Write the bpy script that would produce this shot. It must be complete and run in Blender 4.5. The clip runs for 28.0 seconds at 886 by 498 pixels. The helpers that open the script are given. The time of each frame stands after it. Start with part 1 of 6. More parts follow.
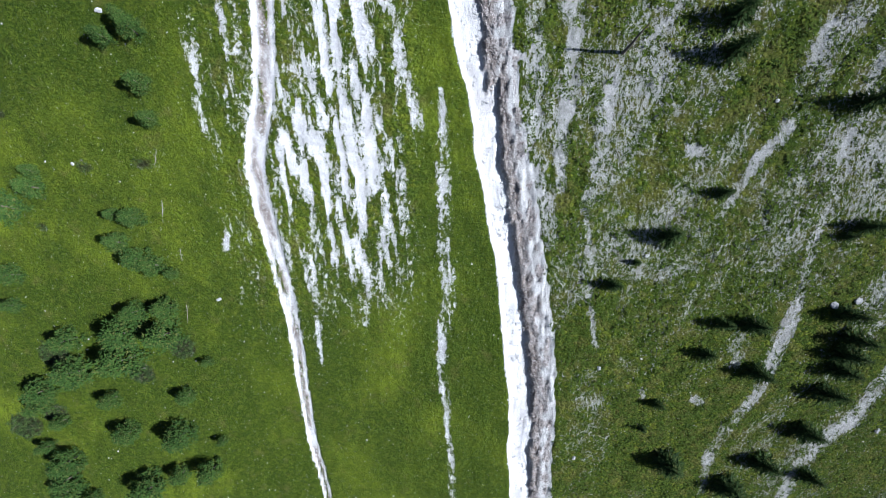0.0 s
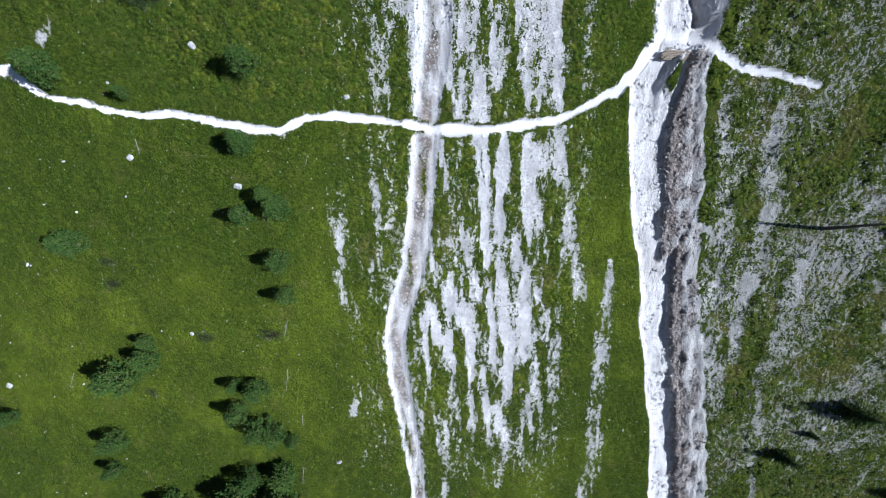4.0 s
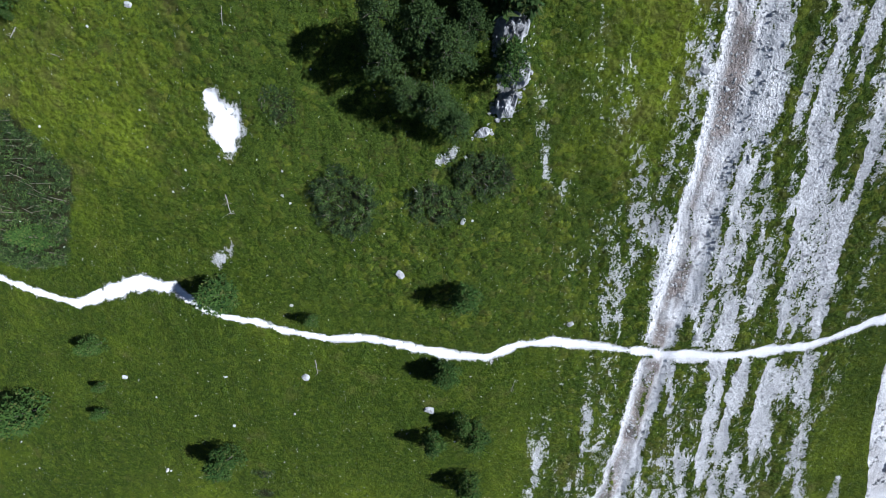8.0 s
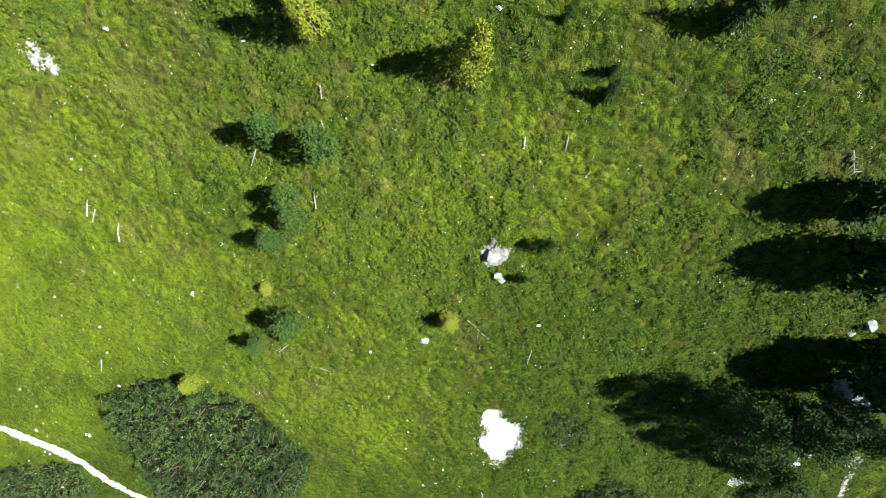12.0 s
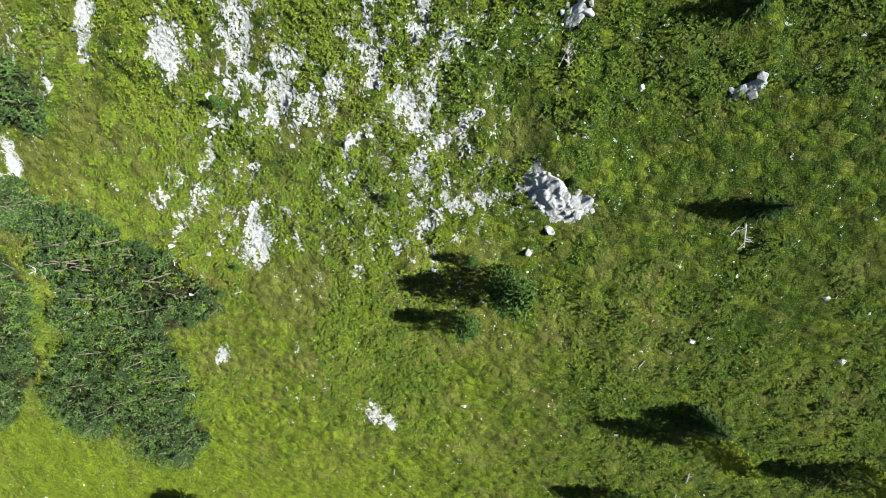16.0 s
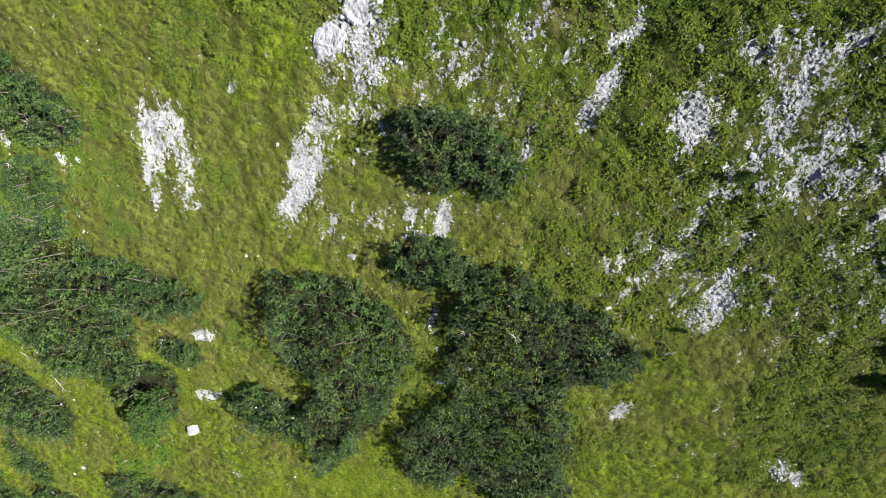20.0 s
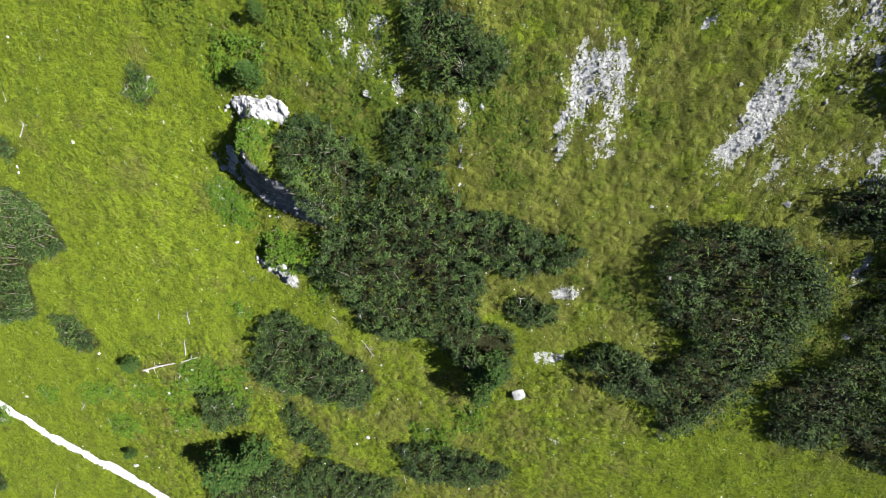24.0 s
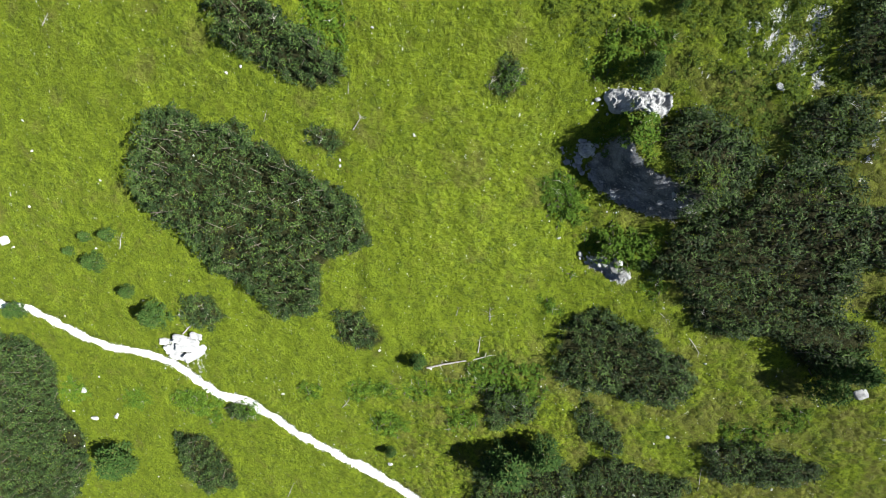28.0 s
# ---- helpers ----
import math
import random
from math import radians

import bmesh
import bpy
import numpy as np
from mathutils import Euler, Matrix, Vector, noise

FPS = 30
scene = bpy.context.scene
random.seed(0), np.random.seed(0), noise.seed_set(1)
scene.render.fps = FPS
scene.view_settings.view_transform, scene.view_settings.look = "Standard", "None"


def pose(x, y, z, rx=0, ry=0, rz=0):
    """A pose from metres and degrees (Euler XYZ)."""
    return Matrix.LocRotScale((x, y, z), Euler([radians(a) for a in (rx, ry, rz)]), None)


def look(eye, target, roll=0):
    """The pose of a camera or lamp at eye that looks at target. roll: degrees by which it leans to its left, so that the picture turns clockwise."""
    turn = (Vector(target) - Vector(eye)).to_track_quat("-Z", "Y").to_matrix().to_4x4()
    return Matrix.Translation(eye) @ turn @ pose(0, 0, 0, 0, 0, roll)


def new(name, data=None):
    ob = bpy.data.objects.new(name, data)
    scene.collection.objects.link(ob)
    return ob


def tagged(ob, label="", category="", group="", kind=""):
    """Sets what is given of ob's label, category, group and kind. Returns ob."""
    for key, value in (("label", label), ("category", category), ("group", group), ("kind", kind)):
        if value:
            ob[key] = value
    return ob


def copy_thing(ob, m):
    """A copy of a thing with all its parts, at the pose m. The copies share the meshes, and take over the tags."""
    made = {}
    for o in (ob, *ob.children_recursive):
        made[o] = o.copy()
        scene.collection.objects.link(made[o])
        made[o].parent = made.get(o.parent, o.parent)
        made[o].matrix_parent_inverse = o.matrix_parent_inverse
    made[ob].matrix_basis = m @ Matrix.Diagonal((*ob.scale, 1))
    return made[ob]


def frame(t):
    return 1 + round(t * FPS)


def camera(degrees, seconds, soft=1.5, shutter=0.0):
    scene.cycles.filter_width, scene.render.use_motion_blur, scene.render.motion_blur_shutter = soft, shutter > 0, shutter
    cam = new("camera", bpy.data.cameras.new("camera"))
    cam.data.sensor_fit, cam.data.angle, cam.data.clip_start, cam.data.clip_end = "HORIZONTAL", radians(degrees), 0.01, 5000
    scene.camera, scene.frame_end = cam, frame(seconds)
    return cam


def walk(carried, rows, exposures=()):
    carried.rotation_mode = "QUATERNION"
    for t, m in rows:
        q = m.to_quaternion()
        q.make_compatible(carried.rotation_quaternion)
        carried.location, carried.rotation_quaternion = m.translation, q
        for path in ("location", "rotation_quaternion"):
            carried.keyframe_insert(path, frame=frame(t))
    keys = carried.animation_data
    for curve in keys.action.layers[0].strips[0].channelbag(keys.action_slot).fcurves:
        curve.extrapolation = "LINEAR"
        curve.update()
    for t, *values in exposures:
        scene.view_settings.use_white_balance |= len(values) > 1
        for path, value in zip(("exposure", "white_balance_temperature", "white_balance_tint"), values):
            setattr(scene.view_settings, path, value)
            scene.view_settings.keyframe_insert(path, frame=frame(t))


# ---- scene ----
cam = camera(73.0, 28.0, soft=0.45)
# seconds, place, turn about the plumb line; the camera looks straight down
PATH = [
    (0.0, 0.000, -0.000, 95.158, 0.125),
    (1.0, -4.905, 5.831, 93.197, -0.008),
    (2.0, -10.012, 11.650, 91.053, -0.106),
    (2.5, -12.634, 14.560, 89.953, -0.135),
    (4.5, -23.419, 26.021, 85.898, -0.134),
    (5.0, -26.151, 28.926, 84.836, -0.136),
    (6.0, -31.620, 34.631, 82.613, -0.167),
    (7.0, -37.100, 40.419, 80.436, -0.183),
    (8.0, -42.572, 46.246, 78.212, -0.174),
    (9.0, -48.167, 52.156, 76.114, -0.111),
    (10.0, -53.795, 58.083, 75.565, 0.062),
    (11.0, -59.446, 63.940, 75.247, 0.249),
    (12.0, -64.192, 70.226, 75.044, 0.376),
    (12.5, -66.382, 73.339, 75.055, 0.406),
    (14.5, -75.840, 84.971, 75.104, 0.314),
    (15.0, -78.472, 87.335, 75.244, 0.238),
    (16.0, -84.062, 91.035, 75.361, 0.051),
    (17.0, -89.950, 93.518, 75.424, -0.099),
    (18.0, -95.919, 94.822, 75.409, -0.148),
    (19.0, -101.882, 95.011, 75.375, -0.126),
    (20.0, -107.893, 94.405, 75.251, -0.096),
    (21.0, -114.113, 93.404, 74.963, -0.112),
    (22.0, -120.271, 92.583, 74.673, -0.160),
    (22.5, -123.444, 92.241, 74.530, -0.161),
    (24.5, -136.164, 91.255, 73.997, -0.054),
    (25, -139.372, 91.139, 73.947, -0.021),
    (26, -145.757, 91.062, 73.829, 0.045),
    (27, -152.091, 91.070, 73.615, 0.121),
    (28, -158.422, 91.106, 73.350, 0.220),
]
# seconds, stops, kelvin, tint: the camera opens up and warms on the way
EXPOSURE = [(0, 1.07, 5750, 11), (5, 0.8, 5700, 11), (8, 0.8, 5700, 11), (9, 1.05, 6000, 0), (10, 1.38, 6600, -3), (11, 1.8, 6900, 0), (12.5, 1.82, 6800, 0), (15, 1.74, 6700, -2), (17, 1.73, 6500, 8), (20, 1.56, 6500, 11), (22, 1.66, 6500, 12), (25, 1.58, 6600, 8), (28, 1.58, 6600, 6)]
walk(cam, [(t, pose(x, y, z, 0, 0, turn)) for t, x, y, z, turn in PATH], EXPOSURE)

# ---- light ----
SUN_EL, SUN_AZ = 53.5, 95.0
world = bpy.data.worlds.new("sky")
scene.world = world
world.use_nodes = True
wn = world.node_tree
sky = wn.nodes.new("ShaderNodeTexSky")
sky.sky_type, sky.sun_disc = "NISHITA", False
sky.sun_elevation, sky.sun_rotation = radians(SUN_EL), radians(SUN_AZ)
sky.altitude = 1800
wn.links.new(sky.outputs[0], wn.nodes["Background"].inputs[0])
wn.nodes["Background"].inputs[1].default_value = 0.033
sun = new("sun", bpy.data.lights.new("sun", "SUN"))
sun.data.energy, sun.data.angle, sun.data.color = 4.6, radians(0.5), (1.0, 0.975, 0.94)
sd = Vector((math.cos(radians(SUN_EL)) * math.sin(radians(SUN_AZ)), math.cos(radians(SUN_EL)) * math.cos(radians(SUN_AZ)), math.sin(radians(SUN_EL))))
sun.matrix_world = look(sd * 200, (0, 0, 0))


# ---- materials ----
class Nodes:
    """A small writer of node materials."""

    def __init__(self, name):
        self.mat = bpy.data.materials.new(name)
        self.mat.use_nodes = True
        self.tree = self.mat.node_tree
        self.bsdf = self.tree.nodes["Principled BSDF"]

    def add(self, kind, **inputs):
        n = self.tree.nodes.new("ShaderNode" + kind)
        for key, value in inputs.items():
            self.put(n, key.replace("_", " "), value)
        return n

    def put(self, n, key, value):
        sock = n.inputs[int(key[1:])] if key[0] == "i" and key[1:].isdigit() else n.inputs[key]
        if isinstance(value, bpy.types.NodeSocket):
            self.tree.links.new(value, sock)
        else:
            sock.default_value = value

    def noise(self, scale, detail=3.0, rough=0.6, at=None, stretch=None):
        n = self.add("TexNoise", Scale=scale, Detail=detail, Roughness=rough)
        self.tree.links.new(at or self.place(stretch), n.inputs["Vector"])
        return n.outputs["Fac"]

    def voronoi(self, scale, out="Distance", at=None):
        n = self.add("TexVoronoi", Scale=scale)
        self.tree.links.new(at or self.place(), n.inputs["Vector"])
        return n.outputs[out]

    def place(self, stretch=None):
        p = self.add("NewGeometry").outputs["Position"]
        if stretch:
            m = self.add("Mapping", Scale=stretch)
            self.tree.links.new(p, m.inputs["Vector"])
            p = m.outputs[0]
        return p

    def math(self, op, a, b=0.0, c=0.0):
        n = self.add("Math", i0=a, i1=b, i2=c)
        n.operation = op
        return n.outputs[0]

    def ramp(self, fac, lo, hi, a=0.0, b=1.0):
        n = self.add("MapRange", i0=fac, i1=lo, i2=hi, i3=a, i4=b)
        n.interpolation_type = "SMOOTHSTEP"
        return n.outputs[0]

    def mix(self, fac, a, b):
        n = self.add("MixRGB", Fac=fac)
        self.put(n, "Color1", a if isinstance(a, bpy.types.NodeSocket) else (*a, 1))
        self.put(n, "Color2", b if isinstance(b, bpy.types.NodeSocket) else (*b, 1))
        return n.outputs[0]

    def attr(self, name):
        n = self.add("Attribute")
        n.attribute_name = name
        return n.outputs["Fac"]

    def done(self, colour, rough=0.9, height=None, dist=0.05, strength=0.8, spec=0.2):
        self.put(self.bsdf, "Base Color", colour)
        self.put(self.bsdf, "Roughness", rough)
        self.put(self.bsdf, "Specular IOR Level", spec)
        self.put(self.bsdf, "Diffuse Roughness", 1.0)
        if height is not None:
            b = self.add("Bump", Height=height, Distance=dist, Strength=strength)
            self.put(self.bsdf, "Normal", b.outputs[0])
        return self.mat


def ground_material():
    n = Nodes("mountain_meadow")
    big, mid, fine = n.noise(0.09, 4), n.noise(0.75, 5, 0.65), n.noise(4.5, 4, 0.7)
    tiny = n.noise(17.0, 2, 0.6)
    lush, bare = n.attr("lush"), n.attr("gravel")
    grey, soil, dark = n.attr("grey"), n.attr("soil"), n.attr("shrubby")
    tone = n.math("ADD", n.math("MULTIPLY", n.math("SUBTRACT", big, 0.5), 1.6), lush)
    grass = n.mix(n.ramp(tone, 0.15, 0.9), (0.029, 0.056, 0.004), (0.132, 0.180, 0.011))
    warp = n.add("VectorMath", i1=n.add("TexNoise", Scale=2.2, Detail=2.0).outputs["Color"])
    n.tree.links.new(n.place(stretch=(0.8, 1.0, 0.8)), warp.inputs[0])
    plant = n.add("TexVoronoi", Scale=1.9)
    n.tree.links.new(warp.outputs[0], plant.inputs["Vector"])
    tint = n.add("SeparateColor")
    n.tree.links.new(plant.outputs["Color"], tint.inputs[0])
    grass = n.mix(n.ramp(mid, 0.48, 0.66, 0, 0.32), grass, (0.024, 0.052, 0.009))
    grass = n.mix(n.math("MULTIPLY", n.ramp(tint.outputs[0], 0.55, 0.9), n.ramp(dark, 0.0, 0.6, 0.22, 0.6)), grass, (0.024, 0.050, 0.008))
    grass = n.mix(n.math("MULTIPLY", n.ramp(tint.outputs[1], 0.6, 0.95), n.ramp(dark, 0.0, 0.6, 0.16, 0.5)), grass, (0.165, 0.190, 0.018))
    grass = n.mix(n.math("MULTIPLY", n.ramp(tint.outputs[2], 0.72, 0.98), n.ramp(dark, 0.1, 0.6, 0.08, 0.55)), grass, (0.100, 0.088, 0.026))
    grain = n.noise(2.7, 4, 0.78)
    grass = n.mix(n.ramp(grain, 0.50, 0.36, 0, 0.3), grass, (0.160, 0.205, 0.016))
    grass = n.mix(n.ramp(n.math("ADD", grain, n.math("MULTIPLY", dark, 0.05)), 0.53, 0.64, 0, 0.45), grass, (0.014, 0.031, 0.005))
    grass = n.mix(n.ramp(n.math("ADD", fine, n.math("MULTIPLY", dark, 0.06)), 0.52, 0.64, 0, 0.5), grass, (0.014, 0.030, 0.006))
    grass = n.mix(n.ramp(n.math("ADD", n.noise(0.33, 3), n.math("ADD", n.math("MULTIPLY", grey, 0.16), n.math("MULTIPLY", n.math("MULTIPLY", dark, lush), 0.25))), 0.58, 0.78, 0, 0.55), grass, (0.105, 0.098, 0.030))
    grass = n.mix(n.ramp(tiny, 0.52, 0.66, 0, 0.35), grass, (0.18, 0.215, 0.03))
    # loose white stones and flowers in the grass
    cell = n.add("TexVoronoi", Scale=1.5)
    n.tree.links.new(n.place(), cell.inputs["Vector"])
    pick = n.add("SeparateColor")
    n.tree.links.new(cell.outputs["Color"], pick.inputs[0])
    fleck = n.math("MULTIPLY", n.math("LESS_THAN", cell.outputs["Distance"], n.math("MULTIPLY", pick.outputs[1], 0.10)), n.math("GREATER_THAN", pick.outputs[0], 0.72))
    # stony ground
    stones = n.voronoi(6.0)
    small = n.voronoi(15.0)
    shade = n.noise(0.4, 4)
    white = n.mix(n.ramp(shade, 0.35, 0.7), (0.52, 0.525, 0.54), (0.74, 0.745, 0.755))
    white = n.mix(n.ramp(n.math("MULTIPLY", stones, small), 0.14, 0.38, 0, 0.35), white, (0.24, 0.24, 0.25))
    white = n.mix(n.ramp(fine, 0.54, 0.72, 0, 0.45), white, (0.27, 0.26, 0.25))
    white = n.mix(n.ramp(tiny, 0.5, 0.7, 0, 0.5), white, (0.72, 0.725, 0.74))
    white = n.mix(n.ramp(grain, 0.54, 0.66, 0, 0.3), white, (0.28, 0.28, 0.275))
    white = n.mix(n.math("MULTIPLY", n.attr("worn"), n.ramp(fine, 0.3, 0.7, 0.9, 0.6)), white, (0.68, 0.68, 0.69))
    dull = n.mix(n.ramp(mid, 0.35, 0.7), (0.38, 0.385, 0.37), (0.58, 0.585, 0.59))
    dull = n.mix(n.ramp(tiny, 0.5, 0.68, 0, 0.6), dull, (0.17, 0.175, 0.13))
    dull = n.mix(n.ramp(fine, 0.5, 0.66, 0, 0.55), dull, (0.22, 0.215, 0.19))
    dull = n.mix(n.ramp(n.math("MULTIPLY", stones, small), 0.08, 0.3, 0, 0.5), dull, (0.13, 0.132, 0.12))
    stony = n.mix(grey, white, dull)
    earth = n.mix(n.ramp(mid, 0.35, 0.7), (0.095, 0.074, 0.062), (0.33, 0.28, 0.25))
    earth = n.mix(n.ramp(fine, 0.48, 0.66, 0, 0.7), earth, (0.13, 0.11, 0.10))
    earth = n.mix(n.ramp(tiny, 0.5, 0.62, 0, 0.55), earth, (0.46, 0.44, 0.435))
    stony = n.mix(soil, stony, earth)
    wild = n.math("ADD", n.math("MULTIPLY", n.math("SUBTRACT", n.noise(1.9, 5, 0.74, stretch=(1.2, 0.62, 0.7)), 0.5), 1.9), n.math("MULTIPLY", n.math("SUBTRACT", n.noise(6.0, 3, 0.72), 0.5), 1.4))
    edge = n.math("MULTIPLY", wild, n.attr("ragged"))
    cover = n.ramp(n.math("ADD", bare, edge), 0.44, 0.56)
    colour = n.mix(n.math("MULTIPLY", fleck, 0.75), grass, (0.62, 0.62, 0.58))
    colour = n.mix(cover, colour, stony)
    # limestone of the tall face, its bluish shade painted into the colour
    shaded_cliff = n.mix(n.ramp(mid, 0.35, 0.65), (0.085, 0.092, 0.108), (0.25, 0.26, 0.285))
    shaded_cliff = n.mix(n.ramp(fine, 0.52, 0.64, 0, 0.6), shaded_cliff, (0.36, 0.365, 0.37))
    shaded_cliff = n.mix(n.ramp(tiny, 0.54, 0.66, 0, 0.6), shaded_cliff, (0.045, 0.045, 0.042))
    colour = n.mix(n.math("MULTIPLY", n.attr("rock"), cover), colour, shaded_cliff)
    # needle litter under the thickets, painted near black to hold their shade too
    shaded_litter = n.mix(n.ramp(fine, 0.35, 0.7), (0.012, 0.012, 0.007), (0.036, 0.034, 0.020))
    colour = n.mix(n.attr("shaded_litter"), colour, shaded_litter)
    hump = n.math("MULTIPLY", n.ramp(plant.outputs["Distance"], 0.72, 0.1), n.ramp(dark, 0.0, 0.6, 0.34, 1.1))
    step = n.noise(1.5, 3, 0.6, stretch=(0.55, 1.0, 0.7))
    rise = n.math("ADD", n.math("ADD", n.math("MULTIPLY", n.math("ADD", mid, step), 0.5), hump), n.math("ADD", n.math("MULTIPLY", n.math("ADD", fine, n.math("MULTIPLY", grain, 0.8)), 1.3), n.math("MULTIPLY", tiny, 0.5)))
    crumble = n.math("ADD", n.math("MULTIPLY", n.noise(2.1, 5, 0.72, stretch=(1.0, 0.7, 0.8)), 1.2), n.math("MULTIPLY", n.math("ADD", n.noise(8.0, 3, 0.7), n.math("MULTIPLY", stones, -0.25)), 0.55))
    pebble = n.math("MULTIPLY", crumble, n.math("SUBTRACT", 1.0, n.math("MULTIPLY", n.attr("worn"), 0.88)))
    height = n.add("Mix", Factor=cover)
    n.put(height, "i2", rise)
    n.put(height, "i3", n.math("ADD", pebble, 0.4))
    return n.done(colour, 0.95, height.outputs[0], 0.55, 1.0, 0.1)


def leaf_material(name, dark, light, odd=(0.1, 0.1, 0.03), share=0.86):
    n = Nodes(name)
    r = n.add("NewGeometry").outputs["Random Per Island"]
    o = n.add("ObjectInfo").outputs["Random"]
    c = n.mix(r, dark, light)
    c = n.mix(n.ramp(r, share, share + 0.02, 0, 0.8), c, odd)
    c = n.mix(n.math("MULTIPLY", o, 0.35), c, tuple(v * 1.5 for v in dark))
    c = n.mix(n.ramp(n.noise(0.8, 2), 0.4, 0.65, 0, 0.35), c, light)
    m = n.done(c, 0.8, spec=0.1)
    return m


def pine_material():
    n = Nodes("dwarf_pine_needles")
    r = n.add("NewGeometry").outputs["Random Per Island"]
    tone = n.attr("tone")
    old = n.mix(r, (0.005, 0.014, 0.004), (0.028, 0.052, 0.012))
    young = n.mix(r, (0.018, 0.042, 0.009), (0.084, 0.134, 0.030))
    c = n.mix(n.ramp(tone, 0.25, 0.9), old, young)
    c = n.mix(n.ramp(n.noise(0.5, 3), 0.45, 0.7, 0, 0.3), c, (0.020, 0.042, 0.014))
    c = n.mix(n.ramp(r, 0.975, 0.98, 0, 0.8), c, (0.14, 0.12, 0.085))
    return n.done(c, 0.7, spec=0.2)


def herb_material():
    n = Nodes("meadow_herbs")
    r = n.add("NewGeometry").outputs["Random Per Island"]
    lush = n.math("ADD", n.attr("lush"), n.math("MULTIPLY", n.math("SUBTRACT", n.noise(0.09, 4), 0.5), 1.1))
    poor = n.mix(r, (0.034, 0.062, 0.004), (0.090, 0.138, 0.009))
    rich = n.mix(r, (0.100, 0.148, 0.009), (0.185, 0.250, 0.015))
    c = n.mix(n.ramp(lush, 0.15, 0.9), poor, rich)
    c = n.mix(n.ramp(n.noise(0.7, 3), 0.48, 0.68, 0, 0.6), c, (0.030, 0.062, 0.010))
    c = n.mix(n.ramp(r, 0.95, 0.96, 0, 0.6), c, (0.12, 0.105, 0.03))
    return n.done(c, 0.75, spec=0.2)


def heath_material():
    n = Nodes("low_shrub_leaves")
    tone, r = n.attr("tone"), n.add("NewGeometry").outputs["Random Per Island"]
    green = n.mix(r, (0.056, 0.090, 0.009), (0.138, 0.176, 0.016))
    brown = n.mix(r, (0.085, 0.083, 0.017), (0.158, 0.150, 0.030))
    c = n.mix(n.ramp(tone, 0.4, 0.75, 0, 0.75), green, brown)
    c = n.mix(n.ramp(tone, 0.0, 0.4, 0.75, 0.0), c, n.mix(r, (0.018, 0.040, 0.007), (0.065, 0.105, 0.016)))
    return n.done(c, 0.85, spec=0.12)


def stone_material(name, dark, light, scale=1.0):
    n = Nodes(name)
    a, b = n.noise(1.4 * scale, 5, 0.65), n.noise(9 * scale, 4, 0.7)
    r = n.add("NewGeometry").outputs["Random Per Island"]
    c = n.mix(n.ramp(a, 0.35, 0.7), dark, light)
    c = n.mix(n.ramp(b, 0.55, 0.75, 0, 0.6), c, tuple(v * 0.45 for v in dark))
    c = n.mix(n.math("MULTIPLY", r, 0.35), c, dark)
    crack = n.math("MULTIPLY", n.voronoi(2.6 * scale), n.noise(5 * scale, 3))
    return n.done(c, 0.9, n.math("ADD", b, n.math("MULTIPLY", crack, -1.5)), 0.12, 0.9)


def wood_material(name, dark, light):
    n = Nodes(name)
    g = n.noise(6.0, 4, 0.7, stretch=(1, 1, 6))
    c = n.mix(n.ramp(g, 0.3, 0.7), dark, light)
    return n.done(c, 0.85, g, 0.02, 0.7)


GROUND = ground_material()
NEEDLES = leaf_material("spruce_needles", (0.010, 0.029, 0.007), (0.056, 0.106, 0.021))
DARKNEEDLES = leaf_material("dark_spruce_needles", (0.012, 0.028, 0.008), (0.052, 0.092, 0.024))
PINE = pine_material()
LARCH = leaf_material("larch_needles", (0.090, 0.118, 0.010), (0.225, 0.255, 0.034), (0.16, 0.14, 0.03))
BEECH = leaf_material("broad_leaves", (0.014, 0.030, 0.009), (0.054, 0.088, 0.022), (0.03, 0.06, 0.03))
BRUSH = leaf_material("green_brush_leaves", (0.022, 0.056, 0.006), (0.100, 0.170, 0.018), (0.10, 0.13, 0.02), 0.95)
HERB = herb_material()
HEATH = heath_material()
PALEROCK = stone_material("pale_limestone", (0.25, 0.255, 0.265), (0.50, 0.505, 0.515))
SCREESTONE = stone_material("scree_stone", (0.36, 0.365, 0.37), (0.64, 0.64, 0.645), 2.0)
BANKSTONE = stone_material("bank_stone", (0.20, 0.175, 0.165), (0.46, 0.44, 0.435), 2.0)
OLDSTONE = stone_material("weathered_stone", (0.25, 0.255, 0.262), (0.46, 0.465, 0.475), 2.0)
GREYROCK = stone_material("grey_limestone", (0.17, 0.175, 0.18), (0.38, 0.38, 0.38))
BARK = wood_material("bark", (0.05, 0.042, 0.035), (0.14, 0.12, 0.10))
DEADWOOD = wood_material("bleached_wood", (0.18, 0.17, 0.155), (0.40, 0.385, 0.36))
TIMBER = wood_material("weathered_timber", (0.16, 0.13, 0.10), (0.38, 0.33, 0.27))

# ---- relief ----
TABLE = np.random.default_rng(7).random((256, 256))


def vnoise(x, y, scale, seed=0):
    x, y = np.asarray(x) * scale + 17.3 * seed + 1000, np.asarray(y) * scale + 41.7 * seed + 1000
    i, j = np.floor(x).astype(int), np.floor(y).astype(int)
    u, v = x - i, y - j
    u, v = u * u * (3 - 2 * u), v * v * (3 - 2 * v)
    i, j, i2, j2 = i % 256, j % 256, (i + 1) % 256, (j + 1) % 256
    return (TABLE[i, j] * (1 - u) + TABLE[i2, j] * u) * (1 - v) + (TABLE[i, j2] * (1 - u) + TABLE[i2, j2] * u) * v


